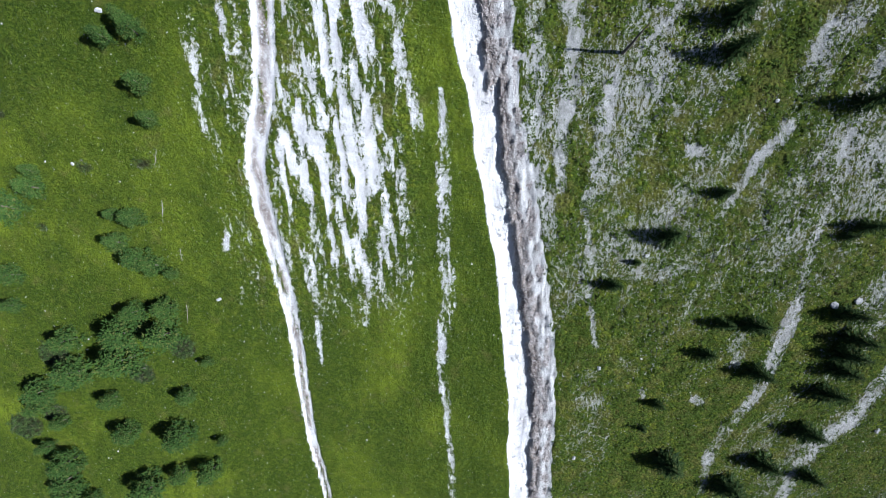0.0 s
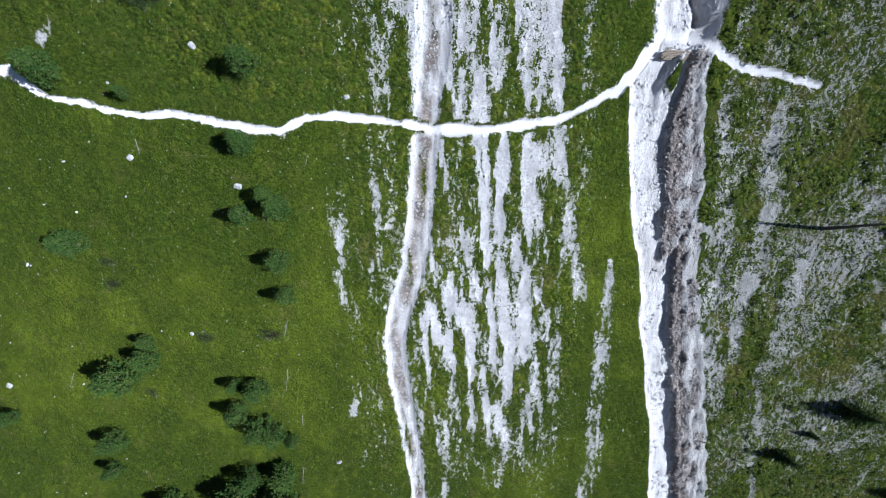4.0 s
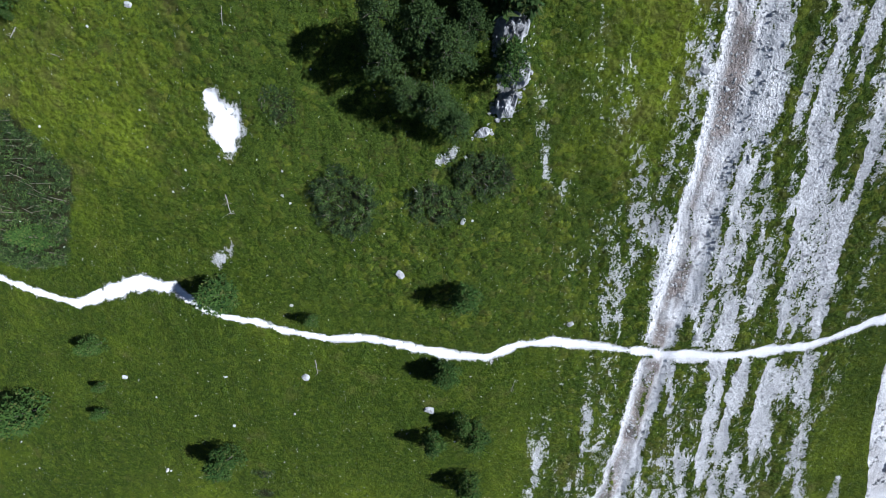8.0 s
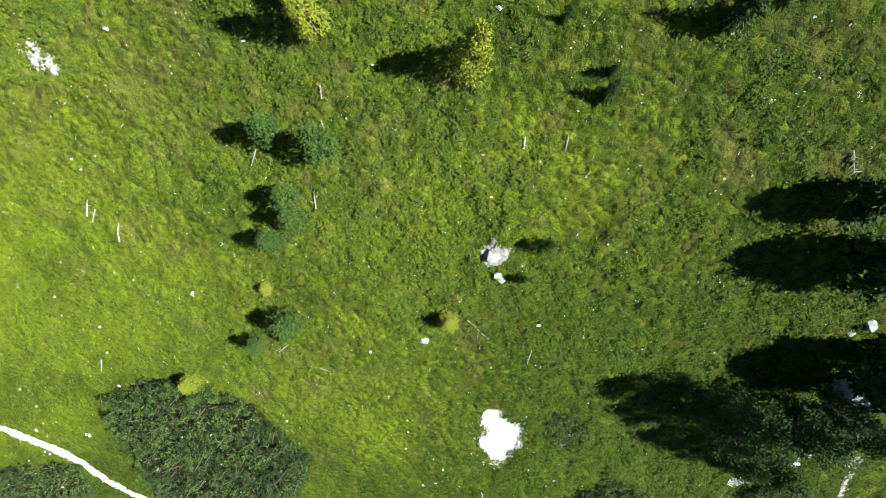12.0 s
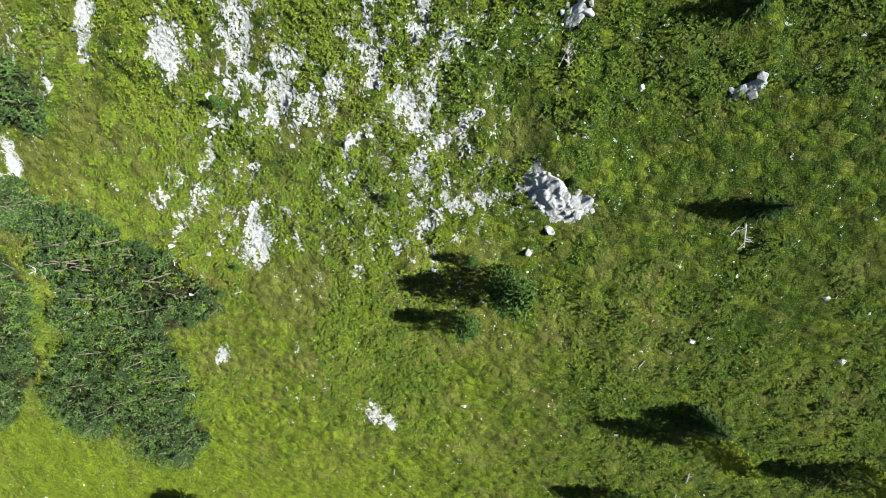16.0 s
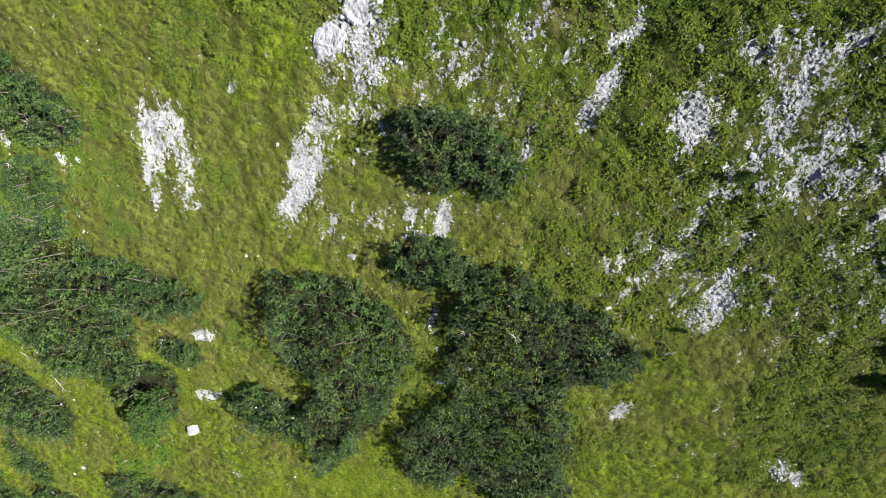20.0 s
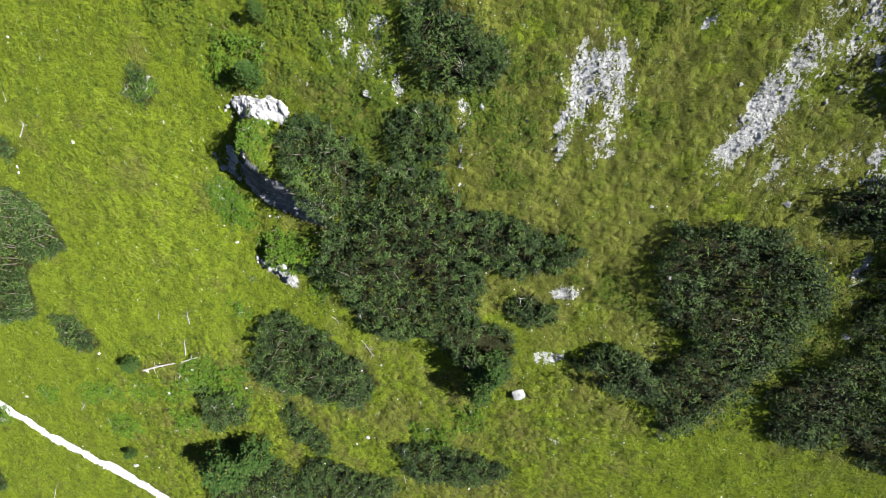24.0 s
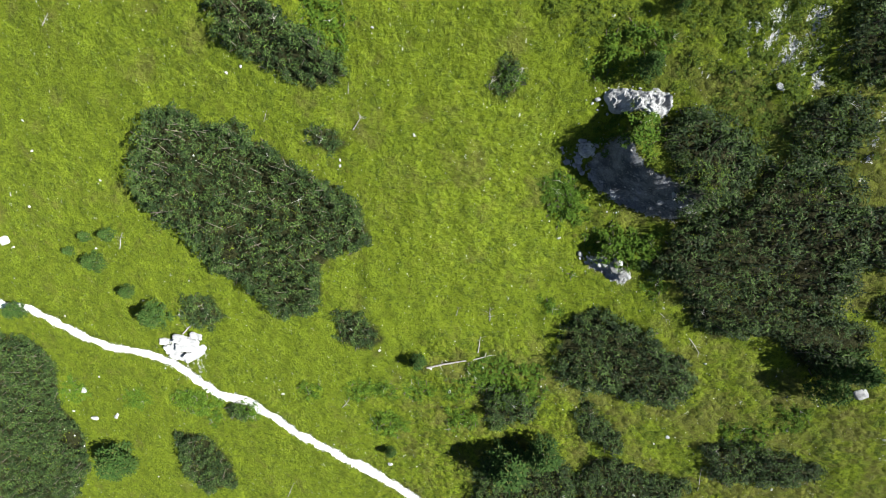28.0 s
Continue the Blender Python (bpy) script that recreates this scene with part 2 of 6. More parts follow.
def fbm(x, y, scale, octaves=3, seed=0):
    total, amp, norm = 0.0, 1.0, 0.0
    for k in range(octaves):
        total, norm = total + amp * vnoise(x, y, scale * 2.03 ** k, seed + k), norm + amp
        amp *= 0.5
    return total / norm


def cells(x, y, size, seed=0):
    """Uneven cells: the distance to the nearest middle, in cell sizes, and a random number for each cell."""
    x, y = np.asarray(x) / size + 500, np.asarray(y) / size + 500
    i, j = np.floor(x).astype(int), np.floor(y).astype(int)
    best, tag = np.full(x.shape, 9.0), np.zeros(x.shape)
    for di in (-1, 0, 1):
        for dj in (-1, 0, 1):
            a, b = i + di, j + dj
            px = a + 0.1 + 0.8 * TABLE[(a * 7 + seed) % 256, (b * 3) % 256]
            py = b + 0.1 + 0.8 * TABLE[(a * 5) % 256, (b * 11 + seed) % 256]
            d = np.hypot(x - px, y - py)
            near = d < best
            best = np.where(near, d, best)
            tag = np.where(near, TABLE[(a * 13) % 256, (b * 17 + seed) % 256], tag)
    return best, tag


BUMPS = []


def bumps(y, *heights):
    for k, h in enumerate(heights):
        if abs(h) > 0.05:
            BUMPS.append((-200 + 28 * k, y, h))


bumps(-40, 0, 0, 0, 0, 0, -0.1, -0.6, -0.3, 0.4, 0.7, 0.3)
bumps(-12, 0, 0, 0, 0, 0, -0.3, -1.4, -0.1, 1.2, 2.6, 1.1)
bumps(16, 0, 0, 0, -0.1, -0.3, 1.1, 1.3, -0.9, -1.2, 1.5, 0.7)
bumps(44, 0.3, 0.3, 0.1, -0.2, -0.7, -0.2, 0.2, -2.1, -1.9, 0, 0.1)
bumps(72, 0.7, -0.1, -0.5, 0.4, 1.1, 0.5, -0.1, -0.6, -0.3, 0, 0)
bumps(100, 0.8, 0.2, -0.4, -0.9, -0.3, 1.1, 0.8, 0.2, 0, 0, 0)


def slope_height(x, y):
    """The even mountainside: a curved slope with broad swells, eased off outside."""
    x, y = np.asarray(x, float), np.asarray(y, float)
    cx, cy = np.clip(x, -240, 110), np.clip(y, -75, 135)
    u, v = (cx + 60) / 100, (cy - 50) / 100
    z = 26.40 + 15.13 * u + 55.04 * v - 4.40 * u * u + 14.59 * u * v + 11.70 * v * v
    for bx, by, h in BUMPS:
        z = z + h * np.exp(-((cx - bx) ** 2 + (cy - by) ** 2) / 968.0)
    return z + 0.12 * (x - cx) + 0.35 * (y - cy)


def spread(far, *stretches):
    """Steps of a given length over each stretch (start, end, step), then ever wider ones out to the horizon."""
    out = np.array([far * (k / 14) ** 2.2 for k in range(1, 15)])
    inner = np.concatenate([np.arange(a, b - step / 2, step) for a, b, step in stretches])
    return np.concatenate([stretches[0][0] - out[::-1], inner, stretches[-1][1] + np.concatenate([[0.0], out])])


GX = spread(2600.0, (-228.0, -206.0, 0.5), (-206.0, -40.0, 0.38), (-40.0, -3.0, 0.40), (-3.0, 21.0, 0.24), (21.0, 100.0, 0.6))
GY = spread(2600.0, (-62.0, 36.0, 0.52), (36.0, 112.0, 0.33), (112.0, 124.0, 0.5))
XX, YY = np.meshgrid(GX, GY, indexing="ij")
F = {k: np.zeros(XX.shape) for k in ("worn", "gravel", "grey", "soil", "lush", "shrubby", "ragged", "dz", "calm", "shaded_litter", "tuft", "rock")}
WARPX = 1.1 * (fbm(XX, YY, 0.22, 3, 3) - 0.5)
WARPY = 1.1 * (fbm(XX, YY, 0.22, 3, 9) - 0.5)


def ribbon(points, reach=1.0, warp=1.0):
    """For each stretch of a ribbon: the grid part near it, the distance in half widths and the signed side, both in one field."""
    best = np.full(XX.shape, 9.0)
    side = np.zeros(XX.shape)
    pts = list(points)
    if len(pts) == 1:
        pts = pts * 2
    for (ax, ay, aw), (bx, by, bw) in zip(pts[:-1], pts[1:]):
        m = max(aw, bw) * reach + 1.2
        i0, i1 = np.searchsorted(GX, [min(ax, bx) - m, max(ax, bx) + m])
        j0, j1 = np.searchsorted(GY, [min(ay, by) - m, max(ay, by) + m])
        if i0 >= i1 or j0 >= j1:
            continue
        s = (slice(i0, i1), slice(j0, j1))
        px, py = XX[s] + warp * WARPX[s] - ax, YY[s] + warp * WARPY[s] - ay
        dx, dy = bx - ax, by - ay
        ll = dx * dx + dy * dy + 1e-6
        k = np.clip((px * dx + py * dy) / ll, 0, 1)
        w = aw + (bw - aw) * k
        d = np.hypot(px - k * dx, py - k * dy) / w
        sg = (px * dy - py * dx) / math.sqrt(ll) / w
        near = d < best[s]
        best[s] = np.where(near, d, best[s])
        side[s] = np.where(near, sg, side[s])
    return best, side


def ease(a, b, x):
    t = np.clip((x - a) / (b - a), 0, 1)
    return t * t * (3 - 2 * t)


TRACK = np.zeros(XX.shape)


def trail(cover, *points):
    d, _ = ribbon(points, 2.6, 0.35)
    d = d + 0.06 + 1.3 * (fbm(XX, YY, 0.9, 3, 73) - 0.5)
    TRACK[:] = np.maximum(TRACK, np.clip(1.0 - 0.5 * d, 0, 1))
    F["calm"] = np.maximum(F["calm"], 1 - ease(0.7, 1.8, d))
    F["dz"] -= 0.12 * (1 - ease(0.6, 1.5, d))


def torrent(cover, *points):
    d, side = ribbon(points, 1.7, 0.7)
    on = np.clip(1.5 - d, 0, 1)
    F["gravel"] = np.maximum(F["gravel"], on)
    F["ragged"] = np.where(d < 1.4, 0.22, F["ragged"])
    F["dz"] -= 1.7 * (1 - ease(0.5, 1.2, d))
    F["dz"] += np.where(d < 1, 0.34 * (fbm(XX, YY, 1.6, 3, 21) - 0.5) + 0.7 * ease(42, 48, YY) * (fbm(XX * 1.3 - 0.5 * YY, YY * 0.5, 1.3, 3, 25) - 0.5), 0)
    F["calm"] = np.maximum(F["calm"], 0.7 * (1 - ease(0.8, 1.2, d)))
    F["soil"] = np.maximum(F["soil"], 0.28 * (d < 1) * ease(0.5, 0.75, fbm(XX, YY, 0.5, 4, 27)))
    F["grey"] = np.where(d < 1.3, 0.0, F["grey"])
    F["worn"] = np.maximum(F["worn"], 0.62 * (1 - ease(0.8, 1.25, d)))


def bank(cover, *points):
    """The undercut far bank: a dark step, then rough debris up to the turf."""
    d, side = ribbon(points, 2.6, 0.8)
    s = -side + 0.55 * (fbm(XX, YY, 0.8, 4, 35) - 0.5)
    w = ease(-2.3, -1.7, s) * ease(1.4, 1.0, s) * (d < 2.6)
    lumps = 0.5 * (fbm(XX * 1.5, YY * 0.8, 0.8, 2, 31) - 0.5) * ease(-0.9, -0.4, s)
    high = 0.5 + 1.5 * fbm(XX, YY, 0.22, 2, 39)
    ridge = 0.12 * np.sin(5.2 * s + 5 * fbm(XX, YY, 0.18, 2, 41)) * ease(-0.9, -0.5, s) * ease(1.3, 0.9, s)
    crumb = 1.0 * (fbm(XX * 1.1, YY * 0.8, 1.9, 2, 33) - 0.5) * ease(-1.0, -0.6, s)
    form = crumb - 0.9 - 0.6 * high + high * ease(-1.2, -0.85, s) + 0.3 * ease(-0.75, 1.0, s) + lumps + ridge
    F["dz"] = F["dz"] * (1 - w) + form * w
    on = ease(-1.25, -1.0, s) * ease(1.45, 0.9, s) * (d < 2.6)
    F["gravel"] = np.maximum(F["gravel"], np.maximum(on * 0.9, w * ease(-0.9, -1.2, s)))
    F["soil"] = np.maximum(F["soil"], on * np.clip(0.75 * ease(0.25, -0.35, s) + 0.10 - 0.25 * np.sin(5.2 * s + 5 * fbm(XX, YY, 0.18, 2, 41)) + 1.5 * (fbm(XX, YY, 0.7, 3, 29) - 0.5), 0, 1))
    F["grey"] = np.where(w > 0.3, 0.4 * ease(-1.3, -0.9, s), F["grey"])
    F["ragged"] = np.where(w > 0.3, 0.3, F["ragged"])
    F["shrubby"] = np.where(w > 0.2, 0.0, F["shrubby"])
    F["calm"] = np.maximum(F["calm"], 0.6 * w)


def channel(cover, *points):
    d, side = ribbon(points, 1.7, 0.6)
    on = np.clip(1.55 - d, 0, 1)
    streak = fbm(XX * 2.0 + 0.3 * YY, YY * 0.25, 0.5, 3, 52)
    F["gravel"] = np.maximum(F["gravel"], np.minimum(on, 0.66 + 0.22 * ease(0.3, 0.6, d) + 0.9 * (streak - 0.5)))
    F["worn"] = np.maximum(F["worn"], (0.25 + 0.25 * ease(0.45, 0.8, d)) * ease(1.25, 1.0, d))
    F["soil"] = np.maximum(F["soil"], 0.95 * ease(-0.62, -0.42, side) * ease(0.6, 0.4, side) * (d < 1) * ease(0.30, 0.55, fbm(XX, YY * 0.5, 0.7, 3, 77)))
    F["ragged"] = np.where(d < 1.3, 0.6, F["ragged"])
    F["dz"] -= 0.5 * (1 - ease(0.6, 1.2, d))
    F["dz"] += np.where(d < 1, 0.35 * (fbm(XX * 1.5, YY * 0.5, 0.9, 3, 23) - 0.5), 0)


def gully(depth, *points):
    """A narrow runnel with raw earth sides."""
    d, side = ribbon(points, 1.8, 0.8)
    F["dz"] -= depth * (1 - ease(0.1, 1.4, d))
    F["soil"] = np.maximum(F["soil"], 0.25 * (1 - ease(0.2, 1.2, d)))
    F["grey"] = np.maximum(F["grey"], 0.3 * (1 - ease(0.2, 1.2, d)))


FACETS = 0.9 * (fbm(XX, YY, 1.1, 3, 59) - 0.5) + 0.75 * (cells(XX + WARPX, YY + WARPY, 0.95, 7)[1] - 0.5) + 0.4 * (cells(XX + 0.5 * YY, YY, 0.45, 9)[1] - 0.5)


def ledge(height, run, back, *points):
    """A rock step that faces its downhill side and runs out into the slope behind it."""
    d, side = ribbon([(x, y, 1.0) for x, y in points], 9, 0.5)
    (ax, ay), (bx, by) = points[0], points[-1]
    ll = math.hypot(bx - ax, by - ay)
    k = ((XX - ax) * (bx - ax) + (YY - ay) * (by - ay)) / ll / ll
    ends = ease(-0.08, 0.2, k) * ease(1.08, 0.8, k)
    s = -side + 0.5 * (fbm(XX, YY, 0.6, 3, 57) - 0.5)
    up = ease(0, run, s) * ease(back, run + 0.8, s)
    F["dz"] += np.where(d < 9, height * up * ends, 0)
    face = ends * ease(-0.3, 0.1, s) * ease(run + 0.9, run * 0.8, s) * (d < 9)
    F["gravel"] = np.maximum(F["gravel"], face * 0.95)
    F["ragged"] = np.where(face > 0.3, 0.4, F["ragged"])
    F["grey"] = np.maximum(F["grey"], np.where(face > 0.2, 0.85, 0))
    F["dz"] += face * FACETS * min(1.6, height / 1.5)
    # only the tall step's face gets the rock colour with painted shade
    if height > 2:
        F["rock"] = np.maximum(F["rock"], ease(0.15, 0.4, face))


STREAK = ease(0.32, 0.68, np.where(XX > -55, 0.28 * fbm(XX + 0.10 * YY, YY * 0.2, 0.6, 2, 50) + 0.72 * fbm(XX + 0.10 * YY, YY * 0.14, 1.5, 2, 53) + 0.35 * (fbm(XX, YY * 0.6, 0.9, 3, 54) - 0.5), fbm(XX - 0.35 * YY, YY * 0.5, 0.6, 4, 51)))


def scree(cover, *points):
    d, _ = ribbon(points, 2.3)
    on = (1 - ease(0.1, 2.2, d)) * (0.08 + 0.24 * cover + 0.46 * STREAK)
    F["gravel"] = np.maximum(F["gravel"], on)


def rubble(cover, *points):
    d, _ = ribbon(points, 1.9)
    on = (1 - ease(0.4, 1.6, d))
    F["gravel"] = np.maximum(F["gravel"], on * (0.20 + 0.44 * cover + 0.5 * (fbm(XX - 0.3 * YY, YY * 0.6, 0.6, 3, 69) - 0.5)))
    F["ragged"] = np.minimum(F["ragged"], 1 - 0.3 * on * cover)


# hues of the turf, and the stony far side of the torrent
far_side = ease(6, 16, XX + 0.14 * YY - 3)
F["ragged"][:] = 1.0
F["lush"] = np.clip(0.14 + 0.18 * ease(12, 72, YY) * ease(0, -60, XX) + 0.42 * ease(-58, -112, XX) * ease(12, 72, YY) + 0.8 * (fbm(XX, YY, 0.05, 3, 5) - 0.5), 0, 1) - 0.25 * far_side + 0.4 * ease(-92, -132, XX) + 0.22 * ease(-48, -72, XX) * ease(34, 14, YY) + 0.14 * ease(-44, -36, XX) * ease(8, 0, XX) * ease(36, 24, YY) + 0.10 * ease(-60, -78, XX) * ease(66, 78, YY)
F["shrubby"] = np.clip(0.7 * far_side + 0.6 * ease(-110, -50, XX) * ease(34, 75, YY) * ease(-24, -34, XX) + 0.5 * ease(66, 86, YY) * ease(-130, -100, XX) + 0.15 * ease(78, 96, YY) * ease(-110, -140, XX) + 0.35 * (fbm(XX, YY, 0.06, 3, 65) - 0.5), 0, 1)
F["shrubby"] = np.maximum(F["shrubby"], ease(-170, -155, XX) * ease(-112, -122, XX) * (0.5 * ease(86, 80, YY) + 0.5 * ease(-140, -132, XX) * ease(84, 90, YY)) + 0.4 * (fbm(XX, YY, 0.12, 3, 66) - 0.45))
F["shrubby"] += 0.35 * ease(82, 90, YY) * ease(-152, -138, XX) * (1 - far_side) * ease(-70, -80, XX)
F["shrubby"] = np.clip(F["shrubby"], 0, 1)
drift = fbm(XX - 0.45 * YY, YY * 0.45, 0.16, 4, 63)
F["gravel"] = 0.08 + far_side * (0.235 + 0.9 * (drift - 0.5) + 0.35 * (fbm(XX, YY, 0.05, 2, 67) - 0.5))
hollow = np.maximum(np.exp(-(((XX + 45) / 14) ** 2 + ((YY - 54) / 14) ** 2) ** 1.5), np.exp(-(((XX + 38) / 9) ** 2 + ((YY - 46) / 9) ** 2) ** 1.5))
F["lush"] += 0.3 * np.exp(-(((XX + 69) / 9) ** 2 + ((YY - 54) / 11) ** 2)) - 1.3 * hollow
F["shrubby"] = np.maximum(F["shrubby"], 0.75 * hollow)
belt = ease(-37, -27, XX) * ease(-1, -6, XX) * ease(-26, 4, YY) * ease(100, 75, YY)
heart = ease(-26, -21, XX) * ease(-5, -10, XX) * ease(-14, 6, YY) * ease(95, 70, YY)
F["gravel"] += belt * (0.05 + 0.42 * (STREAK - 0.3)) + heart * (0.235 + 0.30 * (STREAK - 0.5) + 0.55 * (ease(0.42, 0.62, fbm(XX + 0.10 * YY, YY * 0.10, 1.5, 2, 136)) - 0.45) + 0.05 * ease(36, 46, YY))
F["shrubby"] = np.maximum(F["shrubby"], 0.45 * belt)
upper = ease(-138, -112, XX) * ease(-68, -84, XX) * ease(76, 90, YY - 0.12 * (XX + 90))
F["gravel"] += upper * (0.11 + 0.42 * np.clip(fbm(XX, YY, 0.12, 2, 61) - 0.45, 0, 1))
stony = np.zeros(XX.shape)
for cx, cy, rx, ry, share in ((-91, 98, 6.5, 7, 1.0), (-85, 99, 5, 6, 0.85), (-96, 93, 5, 4, 0.9), (-89, 91, 5, 4.5, 0.7), (-84, 94, 4, 3, 0.6), (-91, 84, 4, 4, 0.35), (-106, 99, 5, 6, 0.6), (-101, 97, 4, 5, 0.3), (-138.2, 103.8, 2.6, 3.0, 0.85), (-123.7, 99.6, 2.4, 2.2, 0.7), (-113.3, 95.8, 3.6, 1.6, 0.8), (-108.9, 95.7, 2.0, 2.4, 0.8), (-136.6, 103.8, 2.0, 2.6, 0.7)):
    stony = np.maximum(stony, share * np.exp(-(((XX - cx) / rx) ** 2 + ((YY - cy) / ry) ** 2) ** 1.5))
chips = 0.62 * fbm(XX - 0.5 * YY, YY * 0.6 + 0.3 * XX, 1.5, 2, 131) + 0.38 * fbm(XX - 0.3 * YY, YY * 0.7, 0.45, 2, 132)
F["gravel"] += stony * 0.31 * ease(0.49, 0.64, chips)
F["grey"] = 0.85 * far_side + 0.62 * upper
F["ragged"] = 1.0 + 0.1 * far_side - 0.3 * upper * (1 - stony)
damp = ease(-84, -74, XX + 0.15 * (YY - 90)) * ease(74, 84, YY) * (1 - far_side)
F["lush"] -= (0.12 - 1.1 * (fbm(XX, YY, 0.22, 3, 135) - 0.5)) * damp
F["shrubby"] = np.clip(F["shrubby"] + 0.35 * damp, 0, 1)
F["lush"] += 0.6 * ease(-38, -33, XX) * ease(-22, -27, XX) * ease(48, 54, YY) * ease(76, 70, YY)
F["lush"] -= 0.45 * ease(86, 100, YY) * ease(-140, -112, XX) + 0.3 * ease(96, 104, YY) * ease(-112, -104, XX)

# trail, from the far side of the torrent westwards
trail(1.0, (18.1, 39.9, 0.45), (14.1, 41.0, 0.42), (10.2, 41.6, 0.45), (7.9, 42.8, 0.45), (6.3, 44.3, 0.41), (4.5, 45.0, 0.44), (2.0, 45.2, 0.71), (0.5, 43.3, 0.78), (-1.0, 41.2, 0.63), (-2.1, 39.8, 0.52), (-4.7, 38.6, 0.44), (-8.0, 37.2, 0.44), (-12.1, 36.6, 0.50), (-15.7, 36.2, 0.56), (-19.2, 36.1, 0.65), (-22.2, 36.4, 0.53), (-25.2, 36.8, 0.41))
trail(1.0, (-25.2, 36.8, 0.41), (-29.9, 37.2, 0.44), (-32.2, 37.6, 0.47), (-35.8, 37.2, 0.41), (-38.5, 36.1, 0.44), (-41.8, 36.4, 0.45), (-46.5, 37.3, 0.41), (-50.1, 37.9, 0.42), (-53.3, 37.8, 0.39), (-57.7, 38.6, 0.36), (-59.8, 39.2, 0.36), (-64.0, 40.0, 0.36), (-66.0, 41.1, 0.47), (-67.9, 42.5, 0.62), (-70.0, 43.1, 0.77), (-72.9, 42.9, 0.78), (-76.0, 41.8, 0.58), (-79.0, 40.9, 0.43))
trail(1.0, (-76.0, 42.1, 0.42), (-78.7, 40.9, 0.43), (-83.1, 42.1, 0.40), (-86.8, 43.5, 0.43), (-89.7, 44.7, 0.40), (-91.7, 46.8, 0.37), (-94.6, 48.4, 0.39), (-97.3, 50.7, 0.39), (-99.7, 52.0, 0.36), (-106.5, 54.5, 0.41), (-160.8, 65.9, 0.51), (-163.6, 67.7, 0.54), (-166.5, 69.4, 0.51), (-169.9, 71.0, 0.48), (-173.3, 72.7, 0.51), (-175.5, 74.5, 0.51), (-177.7, 75.9, 0.51), (-180.8, 76.3, 0.48), (-184.1, 78.6, 0.57), (-185.8, 79.7, 0.51), (-188.3, 80.4, 0.46), (-192.2, 80.9, 0.46), (-195.4, 81.8, 0.47), (-198.5, 83.4, 0.47), (-201.8, 84.8, 0.47), (-205.6, 85.0, 0.45), (-218.5, 85.8, 0.48))
# bare pit
trail(1.0, (-60.8, 58.4, 0.36), (-60.2, 57.3, 1.05), (-59.9, 56.2, 1.7), (-60.1, 55.0, 1.1))
# torrent bed
torrent(1.0, (1.5, 57.0, 2.81), (2.8, 53.5, 3.20), (3.6, 51.2, 3.55), (3.7, 48.8, 3.66), (3.8, 46.1, 3.37), (2.4, 43.8, 1.66), (0.8, 40.9, 1.77), (1.6, 35.5, 1.80), (2.8, 29.6, 1.77), (3.9, 23.6, 1.38), (4.5, 24.2, 1.96), (5.6, 18.8, 1.79), (6.9, 11.4, 1.70), (8.5, 3.5, 1.68), (10.2, -5.1, 1.75), (11.4, -14.5, 1.74), (12.9, -24.8, 1.63), (13.2, -33.9, 1.60), (14.3, -46.4, 1.80), (16.0, -62.9, 1.91))
# undercut bank of the torrent
bank(1.0, (5.8, 41.3, 0.85), (5.7, 37.7, 1.47), (5.9, 35.5, 1.74), (7.1, 29.5, 1.70), (7.4, 25.0, 1.63), (8.5, 24.8, 1.12), (8.9, 19.4, 1.31), (10.2, 15.1, 1.58), (10.9, 9.9, 1.71), (12.2, 3.5, 1.76), (13.2, -1.6, 1.89), (14.7, -8.7, 1.95), (15.6, -14.4, 2.00), (16.9, -22.6, 1.70), (17.5, -31.5, 1.68), (17.9, -42.5, 1.77), (19.4, -63.0, 1.92))
# dry channel of the scree belt
channel(1.0, (-22.7, 68.2, 1.29), (-22.1, 65.1, 1.44), (-21.6, 60.7, 1.60), (-21.4, 55.8, 1.69), (-21.6, 49.5, 1.67), (-21.7, 43.7, 1.51), (-22.4, 38.2, 1.35), (-22.5, 35.5, 1.49), (-23.0, 31.4, 1.42), (-23.5, 27.1, 1.47), (-24.4, 21.0, 1.47), (-26.1, 15.1, 1.39), (-26.9, 11.4, 1.38), (-26.8, 5.9, 1.34), (-26.0, 0.0, 1.30), (-25.4, -5.3, 1.25), (-24.6, -12.0, 1.11), (-24.3, -19.1, 0.96), (-24.0, -25.6, 0.89), (-23.3, -34.6, 0.82), (-21.5, -46.6, 0.74), (-20.0, -56.8, 0.66))
# scree strips: cover, then points with half widths
scree(0.7, (-18.9, 31.5, 0.50), (-19.4, 22.1, 0.53), (-21.0, 11.4, 0.49), (-23.5, -0.8, 0.44), (-23.7, -10.1, 0.46))
scree(0.6, (-17.2, 31.5, 0.72), (-17.1, 22.1, 0.91), (-17.4, 11.4, 1.06), (-20.1, 1.8, 0.69))
scree(0.72, (-13.3, 31.6, 1.07), (-12.9, 22.2, 1.91), (-13.1, 15.2, 2.78), (-13.5, 9.1, 2.88), (-12.4, 1.8, 1.29), (-11.9, -5.3, 1.07), (-13.3, -11.9, 0.92))
scree(0.6, (-9.7, 31.6, 0.72), (-9.8, 24.2, 0.75), (-11.3, 18.7, 1.17))
scree(0.85, (-7.2, 31.6, 0.93), (-6.3, 26.8, 0.96), (-4.9, 22.2, 0.92), (-3.5, 17.4, 0.79))
